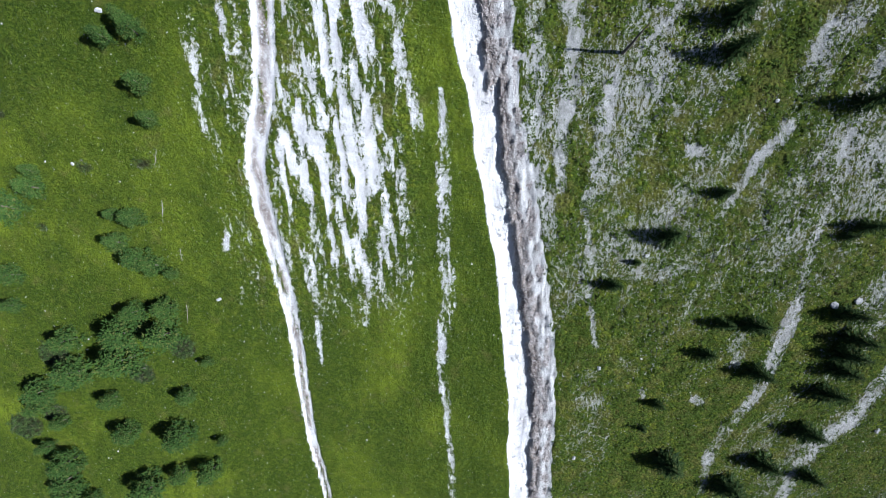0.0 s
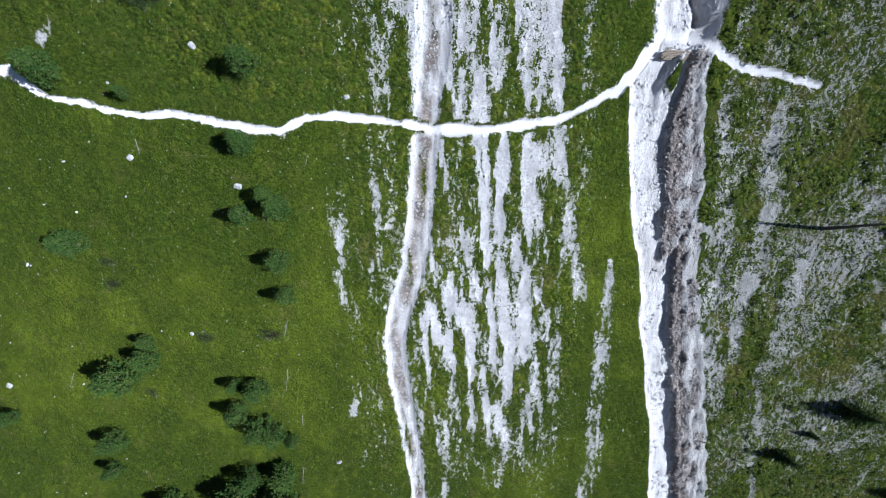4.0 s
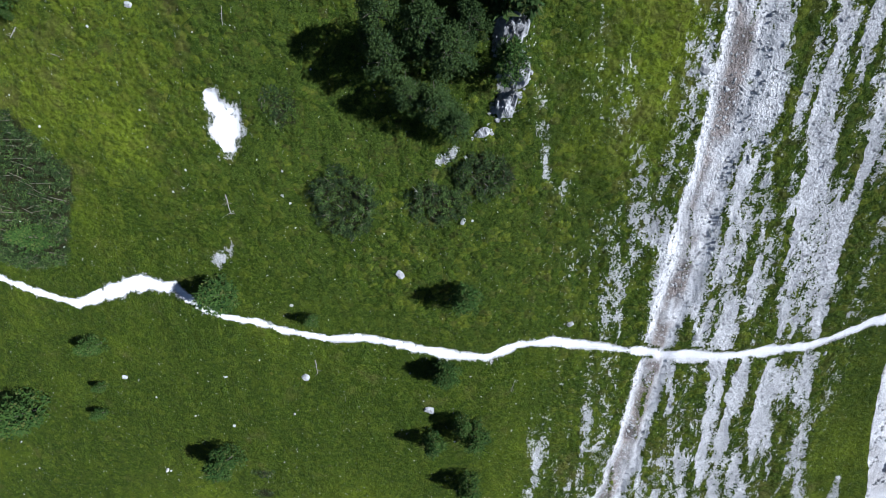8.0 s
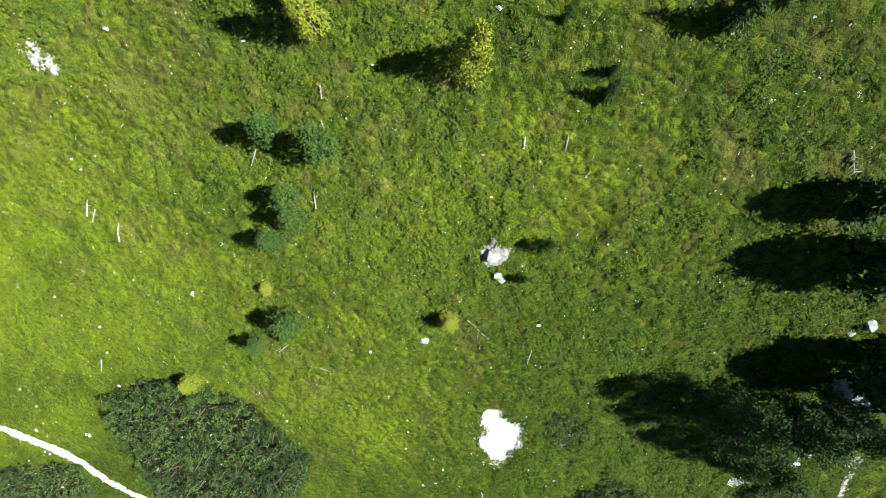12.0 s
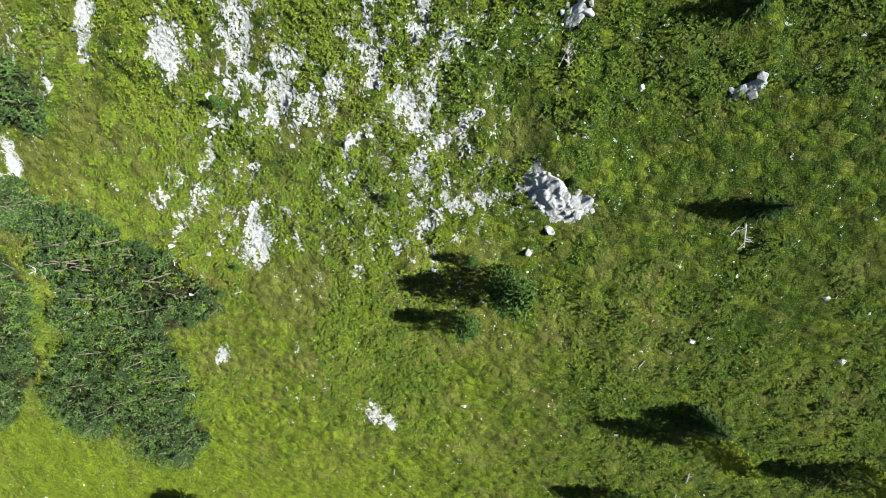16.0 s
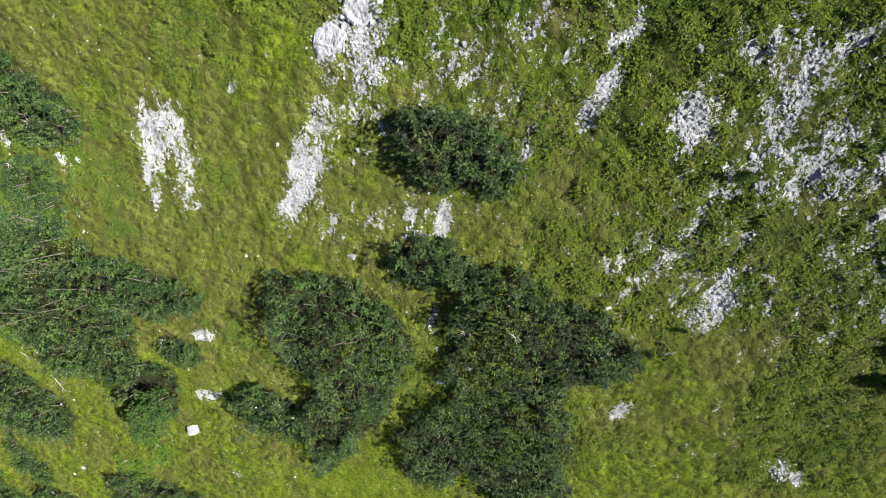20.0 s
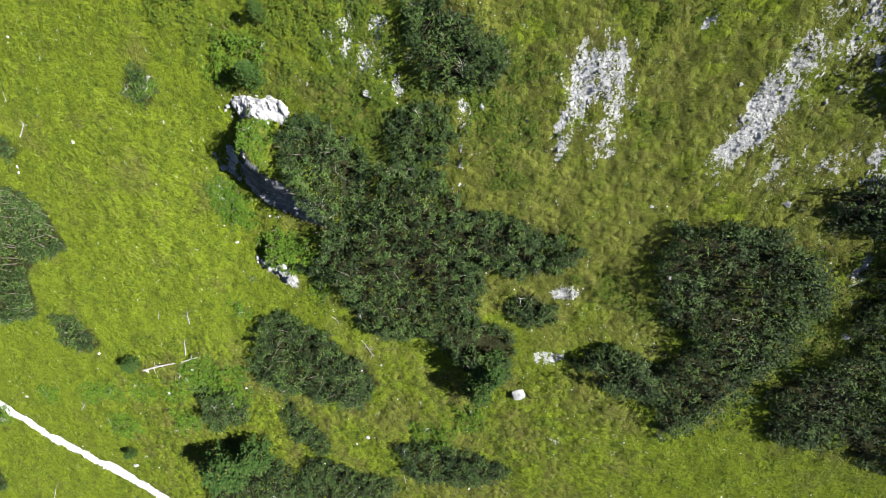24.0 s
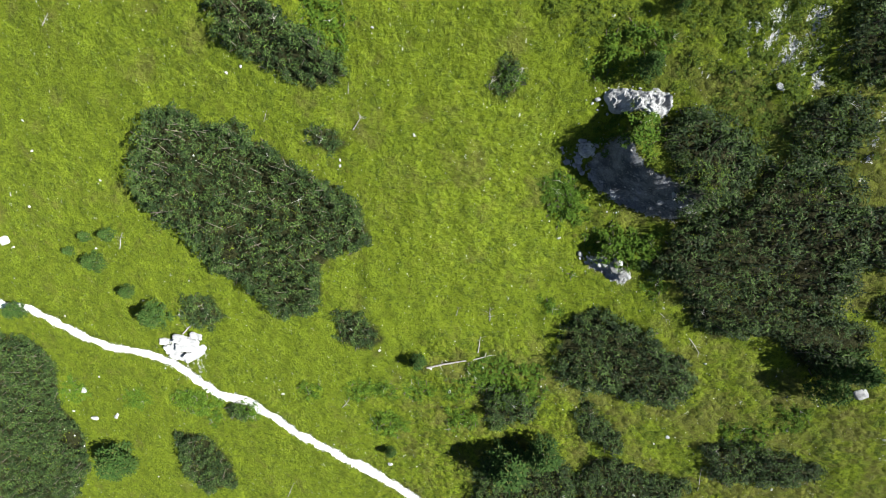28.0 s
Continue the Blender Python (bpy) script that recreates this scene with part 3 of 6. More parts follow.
scree(0.9, (-0.4, 21.6, 0.38), (-0.0, 16.7, 0.71), (0.1, 7.5, 0.91), (0.5, -0.8, 1.04), (1.0, -7.0, 0.98), (0.1, -13.7, 1.29), (-0.3, -19.8, 0.76), (0.4, -26.2, 0.59), (1.2, -35.4, 0.61), (2.0, -46.5, 0.53))
scree(0.6, (-32.8, 29.6, 0.87), (-33.4, 20.0, 0.61), (-31.6, 15.1, 0.79), (-31.6, 11.4, 0.49))
scree(0.75, (-32.4, 5.1, 0.42), (-32.9, 0.0, 0.61))
scree(0.65, (-32.2, -5.4, 0.45), (-32.8, -9.1, 0.37))
scree(0.45, (-6.0, 11.5, 0.81), (-6.7, 3.5, 0.59), (-6.5, -3.4, 0.44))
scree(0.5, (-18.6, -4.4, 0.36), (-16.0, -0.8, 0.44))
scree(0.45, (-20.6, -11.0, 0.64), (-20.4, -19.1, 0.38))
scree(0.75, (-17.0, 50.6, 1.54), (-16.7, 47.1, 1.34), (-15.7, 42.4, 1.12), (-14.1, 38.3, 1.17))
scree(0.6, (-11.9, 50.6, 1.03), (-10.3, 47.1, 0.80), (-10.7, 43.4, 1.39), (-10.2, 39.9, 1.15))
scree(0.5, (-26.8, 48.9, 0.79), (-27.4, 44.8, 1.09), (-26.4, 40.4, 0.86))
scree(0.8, (-32.9, 51.7, 0.36), (-33.1, 50.3, 0.26))
scree(0.7, (-19.8, 35.0, 0.90), (-18.9, 29.6, 0.63), (-18.2, 23.7, 0.66), (-18.4, 15.0, 0.84))
scree(0.7, (-17.1, 35.0, 0.72), (-15.7, 29.0, 0.76), (-14.5, 22.3, 0.80), (-13.2, 15.0, 1.19))
scree(0.7, (-13.4, 31.4, 0.56), (-12.0, 23.7, 0.99), (-10.4, 15.0, 1.40), (-10.4, 8.5, 1.46))
scree(0.85, (-7.5, 35.5, 0.72), (-6.8, 29.6, 0.76), (-5.2, 23.0, 0.93), (-3.8, 18.0, 0.96))
scree(0.6, (-9.9, 31.4, 0.62), (-8.8, 25.0, 0.65))
scree(0.55, (-32.6, 29.6, 0.93), (-33.5, 25.8, 0.64))
scree(0.55, (-32.6, 16.7, 0.69), (-32.2, 11.2, 0.57))
scree(0.45, (-28.8, 31.5, 0.61), (-27.7, 26.4, 0.96), (-29.1, 21.0, 0.67))
scree(0.6, (-19.1, 50.2, 0.78), (-18.5, 46.2, 0.54), (-18.3, 40.4, 0.57))
scree(0.55, (-27.4, 44.7, 0.93), (-27.3, 39.9, 0.98))
scree(0.55, (-24.7, 46.7, 0.91), (-26.8, 52.6, 0.42))
scree(0.5, (-24.1, 50.4, 0.65), (-23.7, 56.5, 0.48))
scree(0.6, (-16.8, 42.6, 0.96), (-17.6, 49.5, 1.32), (-18.2, 55.8, 1.20), (-18.8, 59.3, 0.95))
scree(0.6, (-11.6, 39.2, 1.00), (-12.8, 46.7, 1.14))
scree(0.95, (-35.5, 57.7, 0.51), (-35.3, 55.8, 0.57), (-34.7, 54.2, 0.29), (-34.1, 52.2, 0.26), (-33.6, 50.9, 0.22))
scree(0.6, (-62.2, 53.8, 0.45), (-60.4, 53.5, 0.45))
scree(0.7, (-63.2, 45.6, 0.49), (-61.5, 46.2, 0.58))
scree(0.85, (-37.7, 62.2, 1.11), (-37.9, 60.7, 0.95))
scree(0.8, (-38.5, 58.5, 0.31), (-37.5, 57.2, 0.60), (-38.4, 56.4, 0.40))
scree(0.8, (-43.0, 52.9, 0.30), (-42.0, 53.1, 0.30))
scree(0.4, (-31.0, 65.3, 0.52), (-28.6, 64.1, 0.53))
scree(0.77, (-113.0, 105.2, 0.69), (-111.4, 103.4, 0.71), (-113.0, 101.5, 0.60))
scree(0.72, (-114.3, 99.4, 0.94), (-117.3, 96.4, 0.67))
scree(0.62, (-114.5, 97.3, 0.49), (-111.4, 95.7, 0.49))
scree(0.72, (-107.5, 96.8, 0.37), (-107.5, 95.3, 0.25))
scree(0.72, (-107.2, 104.9, 0.31), (-108.3, 103.6, 0.19))
scree(0.72, (-99.5, 104.5, 0.24), (-100.6, 101.4, 0.16), (-100.9, 100.5, 0.13))
scree(0.52, (-101.1, 104.7, 0.49), (-100.5, 103.4, 0.25))
scree(0.57, (-95.1, 102.9, 0.17), (-94.4, 102.3, 0.17))
scree(0.67, (-92.1, 103.6, 0.45), (-92.0, 101.4, 0.36), (-92.5, 100.4, 0.37))
scree(0.74, (-91.5, 99.3, 0.74), (-91.2, 97.4, 0.77), (-91.7, 95.9, 0.40))
scree(0.57, (-88.6, 98.5, 0.29), (-89.0, 97.6, 0.30))
scree(0.67, (-87.4, 100.1, 0.23), (-87.1, 100.7, 0.27))
scree(0.62, (-86.6, 102.8, 0.43), (-86.4, 101.6, 0.44), (-87.9, 102.1, 0.22))
scree(0.57, (-84.6, 99.5, 0.27), (-85.2, 98.1, 0.28), (-85.0, 96.7, 0.61), (-86.3, 96.5, 0.50))
scree(0.52, (-82.6, 96.7, 0.24), (-82.0, 95.7, 0.17))
scree(0.57, (-81.6, 101.5, 0.31), (-82.2, 101.1, 0.21))
scree(0.57, (-99.1, 93.5, 0.36), (-98.4, 94.1, 0.30))
scree(0.62, (-96.6, 93.5, 0.59), (-96.7, 92.1, 0.45), (-95.6, 94.3, 0.29))
scree(0.64, (-93.0, 91.4, 0.59), (-91.9, 92.9, 0.34), (-91.6, 93.8, 0.28))
scree(0.52, (-85.2, 93.5, 0.26), (-85.6, 93.0, 0.21))
scree(0.52, (-82.6, 93.6, 0.25), (-82.9, 92.8, 0.18))
scree(0.8, (-96.9, 85.4, 0.37), (-97.8, 83.8, 0.31))
scree(0.52, (-90.1, 94.6, 0.27), (-89.8, 95.4, 0.21))
scree(0.42, (-90.9, 83.0, 0.17), (-90.7, 81.4, 0.14))
scree(0.42, (-88.1, 81.3, 0.67), (-87.0, 80.5, 0.50))
scree(0.52, (-94.3, 90.1, 0.37), (-93.4, 89.8, 0.15))
scree(0.52, (-79.7, 101.5, 0.24), (-79.5, 101.8, 0.20))
scree(0.8, (-140.6, 104.6, 0.6), (-138.4, 103.9, 0.7), (-136.8, 102.2, 0.5))
scree(0.7, (-136.6, 105.0, 0.5), (-136.2, 103.4, 0.4))
scree(0.7, (-115.0, 97.2, 0.5), (-113.2, 95.9, 0.6), (-111.0, 95.4, 0.5))
scree(0.7, (-109.3, 96.8, 0.4), (-108.8, 95.0, 0.4))
scree(0.6, (-124.4, 100.4, 0.4), (-123.2, 98.8, 0.35))
scree(0.75, (-101.5, 104.3, 0.50), (-99.6, 103.9, 0.49), (-100.7, 103.2, 0.30))
scree(0.7, (-99.9, 102.3, 0.13), (-100.6, 101.2, 0.26), (-101.3, 100.3, 0.19))
scree(0.65, (-95.3, 103.1, 0.24), (-94.4, 102.4, 0.29))
scree(0.65, (-93.9, 103.3, 0.28), (-94.1, 102.5, 0.19))
scree(0.75, (-92.3, 103.3, 0.45), (-92.6, 102.2, 0.47), (-92.3, 101.2, 0.48))
scree(0.7, (-93.3, 100.2, 0.37), (-92.5, 99.5, 0.62), (-92.3, 98.8, 0.63))
scree(0.75, (-90.8, 99.6, 0.61), (-91.5, 98.8, 0.63), (-91.0, 98.3, 0.50))
scree(0.8, (-92.3, 98.2, 0.51), (-91.6, 97.7, 0.77), (-92.9, 97.4, 0.52))
scree(0.75, (-91.1, 96.8, 0.39), (-91.6, 95.9, 0.67), (-92.5, 96.2, 0.40))
scree(0.75, (-88.6, 99.2, 0.48), (-88.7, 98.2, 0.49), (-89.1, 97.2, 0.30))
scree(0.75, (-87.2, 102.8, 0.43), (-86.5, 102.0, 0.65), (-87.6, 101.6, 0.45), (-86.1, 101.8, 0.65))
scree(0.65, (-87.1, 100.8, 0.18), (-87.5, 100.0, 0.28))
scree(0.7, (-85.2, 98.4, 0.42), (-85.5, 97.5, 0.43))
scree(0.65, (-86.6, 96.6, 0.37), (-85.4, 96.2, 0.62), (-84.4, 96.2, 0.49))
scree(0.55, (-95.4, 98.1, 0.40), (-94.9, 97.1, 0.27))
scree(0.55, (-95.1, 96.3, 0.33), (-95.7, 95.1, 0.42))
scree(0.6, (-96.5, 93.8, 0.58), (-97.2, 93.3, 0.44))
scree(0.5, (-90.1, 94.4, 0.54), (-88.5, 94.3, 0.53))
scree(0.5, (-92.3, 94.1, 0.42), (-91.7, 93.5, 0.56))
scree(0.5, (-104.7, 94.5, 0.22), (-104.3, 93.6, 0.22))
scree(0.5, (-85.4, 95.1, 0.25), (-85.1, 93.8, 0.31))
scree(0.5, (-88.0, 100.7, 0.46), (-88.4, 100.9, 0.28))
scree(0.4, (-91.9, 104.8, 1.74), (-91.8, 103.0, 1.94), (-91.3, 99.3, 2.10), (-91.2, 96.7, 1.83))
scree(0.4, (-97.8, 93.5, 1.34), (-93.6, 91.7, 1.92))
scree(0.4, (-87.0, 102.9, 1.61), (-85.3, 99.8, 1.47), (-85.2, 96.5, 1.71))
scree(0.38, (-96.6, 100.5, 1.15), (-96.3, 97.3, 1.09))
scree(0.4, (-112.1, 104.9, 1.80), (-113.6, 100.2, 1.99), (-114.9, 96.4, 1.65))
scree(0.38, (-115.5, 99.6, 1.87), (-111.1, 96.2, 2.07))
scree(0.36, (-124.2, 101.2, 1.97), (-124.2, 98.1, 1.72))
scree(0.7, (-134.7, 107.2, 0.39), (-134.1, 106.4, 0.33))
scree(0.7, (-137.1, 102.5, 0.46), (-135.9, 101.3, 0.36))
scree(0.65, (-120.3, 106.4, 0.29), (-121.0, 104.5, 0.24))
scree(0.85, (-111.2, 104.4, 0.36), (-112.1, 103.3, 0.71), (-112.8, 102.2, 0.29))
scree(0.8, (-107.8, 104.9, 0.26), (-108.6, 103.3, 0.16))
scree(0.8, (-100.6, 102.1, 0.13), (-101.4, 100.6, 0.21))
scree(0.75, (-124.7, 101.4, 0.33), (-126.0, 98.8, 0.28), (-125.5, 96.8, 0.21))
scree(0.65, (-122.1, 101.1, 0.39), (-123.4, 99.0, 0.41))
scree(0.85, (-115.4, 100.1, 0.46), (-115.9, 98.4, 0.42), (-116.9, 96.6, 0.66), (-117.3, 94.8, 0.21))
scree(0.6, (-113.9, 99.8, 0.37), (-114.3, 98.4, 0.32), (-114.1, 95.9, 0.33))
scree(0.6, (-110.8, 97.1, 0.37), (-112.1, 95.6, 0.65), (-112.4, 94.3, 0.40))
scree(0.75, (-107.7, 96.8, 0.52), (-107.8, 95.4, 0.47))
scree(0.5, (-119.3, 103.1, 0.36), (-118.7, 103.0, 0.24))
scree(0.55, (-125.4, 88.4, 0.40), (-123.8, 88.1, 0.39))
scree(0.5, (-132.0, 100.2, 0.25), (-131.3, 99.3, 0.18))
scree(0.5, (-131.9, 95.9, 0.26), (-131.7, 95.1, 0.19))
scree(0.6, (-108.4, 90.7, 0.34), (-108.6, 86.6, 0.25))
scree(0.5, (-126.0, 83.4, 0.42), (-124.6, 83.5, 0.29))
scree(0.5, (-96.9, 93.6, 0.58), (-96.8, 92.1, 0.45))
scree(0.45, (-99.1, 93.3, 0.45), (-99.6, 92.7, 0.30))
scree(0.7, (-140.2, 103.9, 0.69), (-138.8, 105.0, 0.50))
scree(0.5, (-182.4, 80.0, 1.69))
scree(0.72, (-136.7, 104.5, 0.33), (-136.4, 102.5, 0.51), (-135.7, 101.3, 0.52))
scree(0.5, (-138.1, 102.8, 0.52), (-137.1, 102.7, 0.34))
scree(0.75, (-124.9, 101.3, 0.38), (-125.8, 99.0, 0.23))
scree(0.7, (-123.4, 102.0, 0.37), (-121.9, 100.6, 0.47))
scree(0.7, (-123.5, 99.2, 0.49), (-124.1, 98.6, 0.23))
scree(0.5, (-132.2, 99.8, 0.28), (-131.6, 95.6, 0.26))
scree(0.5, (-125.3, 88.5, 0.50), (-124.0, 88.3, 0.38))
scree(0.5, (-125.8, 83.6, 0.33), (-125.3, 83.8, 0.20))
scree(0.5, (-125.7, 77.1, 0.31), (-124.6, 76.4, 0.31))
scree(0.6, (-142.4, 102.0, 0.22), (-141.5, 102.3, 0.21))
scree(0.45, (-134.6, 79.2, 0.32), (-133.9, 79.1, 0.18))
# rubble of the far side of the torrent
rubble(0.95, (15.5, 34.8, 1.47), (15.7, 31.4, 1.51), (17.1, 28.1, 1.42), (17.0, 23.8, 1.27), (16.8, 18.6, 1.24), (16.4, 13.2, 1.15), (17.0, 8.6, 0.90))
rubble(0.95, (29.4, 32.9, 0.99), (29.3, 30.7, 0.89), (26.8, 27.6, 0.79), (23.4, 24.8, 0.87), (22.5, 21.8, 1.34), (22.0, 18.5, 1.69), (22.3, 14.2, 1.66), (21.8, 12.0, 1.35), (20.7, 6.3, 0.83), (21.4, 3.4, 0.56), (22.5, -6.8, 0.52), (24.6, -15.2, 0.54))
rubble(0.66, (11.6, 33.8, 1.79), (12.2, 22.1, 1.94), (13.7, 11.4, 2.05), (16.1, 1.0, 1.79))
rubble(0.62, (23.7, 29.9, 1.81), (28.1, 28.2, 2.72), (32.9, 27.0, 2.11), (36.0, 27.8, 1.48))
rubble(0.85, (29.4, 24.1, 0.80), (29.6, 20.9, 0.95), (30.9, 17.9, 0.51))
rubble(0.9, (33.0, 15.5, 0.65), (33.8, 13.4, 1.24), (35.8, 13.4, 0.72))
rubble(0.72, (50.6, 29.0, 2.28), (47.2, 26.3, 2.63), (46.6, 21.6, 2.42), (46.0, 18.1, 1.55))
rubble(0.92, (45.4, 16.8, 1.13), (44.8, 14.8, 1.14), (42.4, 12.3, 1.16), (40.3, 7.9, 0.87), (39.6, 5.1, 0.61))
rubble(0.85, (54.1, 24.3, 1.00), (53.7, 18.7, 1.10), (52.9, 14.7, 0.94), (53.0, 10.5, 0.97), (53.2, 4.1, 0.87), (52.8, 2.4, 0.82), (53.4, -8.3, 1.31), (52.9, -16.5, 1.53), (52.4, -23.5, 1.59), (49.4, -31.2, 1.67), (47.7, -36.1, 1.46), (48.5, -45.4, 0.90))
rubble(0.55, (44.3, 10.2, 1.31), (42.8, 7.2, 1.67))
rubble(0.6, (29.3, -3.7, 1.80), (33.2, -2.8, 2.50), (37.5, -1.9, 1.77), (40.4, 1.0, 0.69), (43.5, 1.0, 0.48))
rubble(0.55, (37.8, -4.9, 0.86), (37.2, -8.9, 0.73), (36.0, -13.1, 0.53))
rubble(0.6, (29.4, -18.1, 1.17), (31.0, -19.6, 1.17))
rubble(0.95, (42.2, -24.9, 1.04), (43.3, -25.8, 0.97))
rubble(0.7, (33.0, -23.3, 0.80), (33.6, -24.9, 0.64))
rubble(0.5, (46.6, -14.0, 2.25), (46.8, -17.9, 1.92))
rubble(0.97, (74.6, -19.4, 1.59), (71.8, -29.6, 2.70), (67.4, -36.3, 2.44), (65.2, -44.8, 2.01), (64.6, -53.5, 2.10))
rubble(0.6, (55.2, 7.9, 0.98), (55.0, 1.8, 1.02))
rubble(0.4, (24.1, -22.4, 3.19), (26.8, -36.1, 3.42))
rubble(0.55, (55.4, 15.6, 0.94), (57.9, 10.8, 0.96))
rubble(0.6, (9.5, 48.6, 0.66), (9.2, 44.2, 0.70), (9.7, 38.2, 0.99), (10.7, 31.4, 1.05))
rubble(0.75, (15.2, 38.1, 0.98), (15.9, 33.1, 1.28), (16.5, 27.6, 1.07))
gully(1.7, (0.5, 54.3, 0.63), (2.6, 51.2, 0.66), (3.6, 49.6, 0.72), (4.6, 47.9, 0.69), (5.3, 46.3, 0.54))
# rock steps: height, run, depth behind, foot line
ledge(3.7, 1.6, 5, (-148.2, 97.9), (-147.5, 96.4), (-145.3, 94.4), (-141.2, 92.8))
ledge(0.55, 0.4, 3, (-80.8, 94.4), (-80.2, 93.3), (-79.3, 92.3), (-78.0, 92.0))
ledge(0.9, 0.6, 4, (-147.6, 90.0), (-146.0, 89.5), (-144.2, 88.4))
ledge(0.9, 0.8, 4, (-39.1, 62.8), (-38.9, 60.2), (-38.4, 57.7), (-39.3, 55.9))
ledge(0.5, 0.6, 3, (-61.9, 70.2), (-61.6, 69.3), (-60.6, 69.2))

F["dz"] -= 2.2 * np.exp(-(((XX + 148.5) / 7.5) ** 2 + ((YY - 95) / 8.5) ** 2)) + 1.5 * np.exp(-(((XX + 31) / 7) ** 2 + ((YY - 46) / 9) ** 2))

# the trail lies over all else
near = TRACK > 0.02
F["gravel"] = np.maximum(F["gravel"] * (1 - 0.9 * ease(0.05, 0.5, TRACK) * (F["ragged"] > 0.35)), TRACK)
F["worn"] = np.maximum(F["worn"], ease(0.35, 0.6, TRACK))
F["ragged"] = np.where(near, np.minimum(F["ragged"], 1 - 0.68 * ease(0.0, 0.45, TRACK)), F["ragged"])
for key in ("grey", "soil"):
    F[key] *= 1 - ease(0.2, 0.6, TRACK)
F["grey"] = np.clip(F["grey"], 0, 1)
# hummocks, damped on paths and in stream beds
heath = ease(0.1, 0.6, F["shrubby"]) * (1 - far_side)
near_cell, F["tuft"] = cells(XX * 0.86 - 0.35 * YY, YY + 0.35 * XX + 0.5 * WARPX, 0.78, 3)
mound = np.sqrt(np.clip(1 - (near_cell / 0.66) ** 2, 0, 1))
stony = ease(0.2, 0.4, F["gravel"]) * ease(0.8, 0.6, F["gravel"])
F["gravel"] -= 0.22 * (mound - 0.62) * stony * heath * (1 - F["calm"])
bare = ease(0.5, 0.75, F["gravel"])
rough = 0.45 * (fbm(XX, YY, 0.40, 3, 11) - 0.5) + 0.40 * (fbm(XX * 0.8 + 0.2 * YY, YY, 1.0, 2, 19) - 0.5) + 0.26 * (fbm(XX, YY, 1.9, 1, 20) - 0.5) + (0.06 + 0.28 * heath * (0.4 + F["tuft"])) * mound * (1 - 0.75 * bare) + 0.6 * far_side * (fbm(XX, YY, 0.8, 3, 15) - 0.5)
ZZ = slope_height(XX, YY) + F["dz"] + rough * (1 - 0.85 * F["calm"])


def lattice(field, x, y):
    """A field of the ground at a place, between the grid's points."""
    x, y = np.asarray(x, float), np.asarray(y, float)
    i = np.clip(np.searchsorted(GX, x) - 1, 0, len(GX) - 2)
    j = np.clip(np.searchsorted(GY, y) - 1, 0, len(GY) - 2)
    u, v = (x - GX[i]) / (GX[i + 1] - GX[i]), (y - GY[j]) / (GY[j + 1] - GY[j])
    return (field[i, j] * (1 - u) + field[i + 1, j] * u) * (1 - v) + (field[i, j + 1] * (1 - u) + field[i + 1, j + 1] * u) * v


def level(x, y):
    return float(lattice(ZZ, x, y))


def mesh_of(name, verts, faces, material, smooth=False):
    """One mesh from arrays: verts (n, 3), faces (m, 3 or 4)."""
    verts, faces = np.ascontiguousarray(verts, np.float32), np.ascontiguousarray(faces, np.int32)
    me = bpy.data.meshes.new(name)
    k = faces.shape[1]
    me.vertices.add(len(verts))
    me.vertices.foreach_set("co", verts.ravel())
    me.loops.add(faces.size)
    me.loops.foreach_set("vertex_index", faces.ravel())
    me.polygons.add(len(faces))
    me.polygons.foreach_set("loop_start", np.arange(0, faces.size, k, dtype=np.int32))
    me.polygons.foreach_set("use_smooth", np.full(len(faces), smooth))
    me.materials.append(material)
    me.update(calc_edges=True)
    return me


def build_ground():
    nx, ny = XX.shape
    idx = np.arange(nx * ny).reshape(nx, ny)
    faces = np.stack([idx[:-1, :-1], idx[1:, :-1], idx[1:, 1:], idx[:-1, 1:]], -1).reshape(-1, 4)
    me = mesh_of("ground", np.stack([XX, YY, ZZ], -1).reshape(-1, 3), faces, GROUND, True)
    for key in ("worn", "gravel", "grey", "soil", "lush", "shrubby", "ragged", "shaded_litter", "rock"):
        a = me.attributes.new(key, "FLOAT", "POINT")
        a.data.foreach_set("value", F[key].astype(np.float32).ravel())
    tagged(new("ground", me), "steep alpine meadow with white scree belts, torrent bed and trail", "ground", kind="structure")


rng = np.random.default_rng(11)


def part(name, me, parent, label=""):
    ob = new(name, me)
    ob.parent = parent
    if label:
        ob["label"] = label
    return ob


# ---- plants ----
def spike_fan(rows, flat=0.0):
    """Triangles from rows of (base, along, width): slim needle sprays. base, along: (n, 3)."""
    base, along, width = rows
    sidev = np.cross(along, rng.normal(size=along.shape) + np.array((0.0, 0.0, 1.0)) * flat)
    sidev /= np.linalg.norm(sidev, axis=1, keepdims=True) + 1e-9
    a, b, c = base - sidev * width[:, None], base + sidev * width[:, None], base + along
    v = np.stack([a, b, c], 1).reshape(-1, 3)
    return v, np.arange(len(v)).reshape(-1, 3)


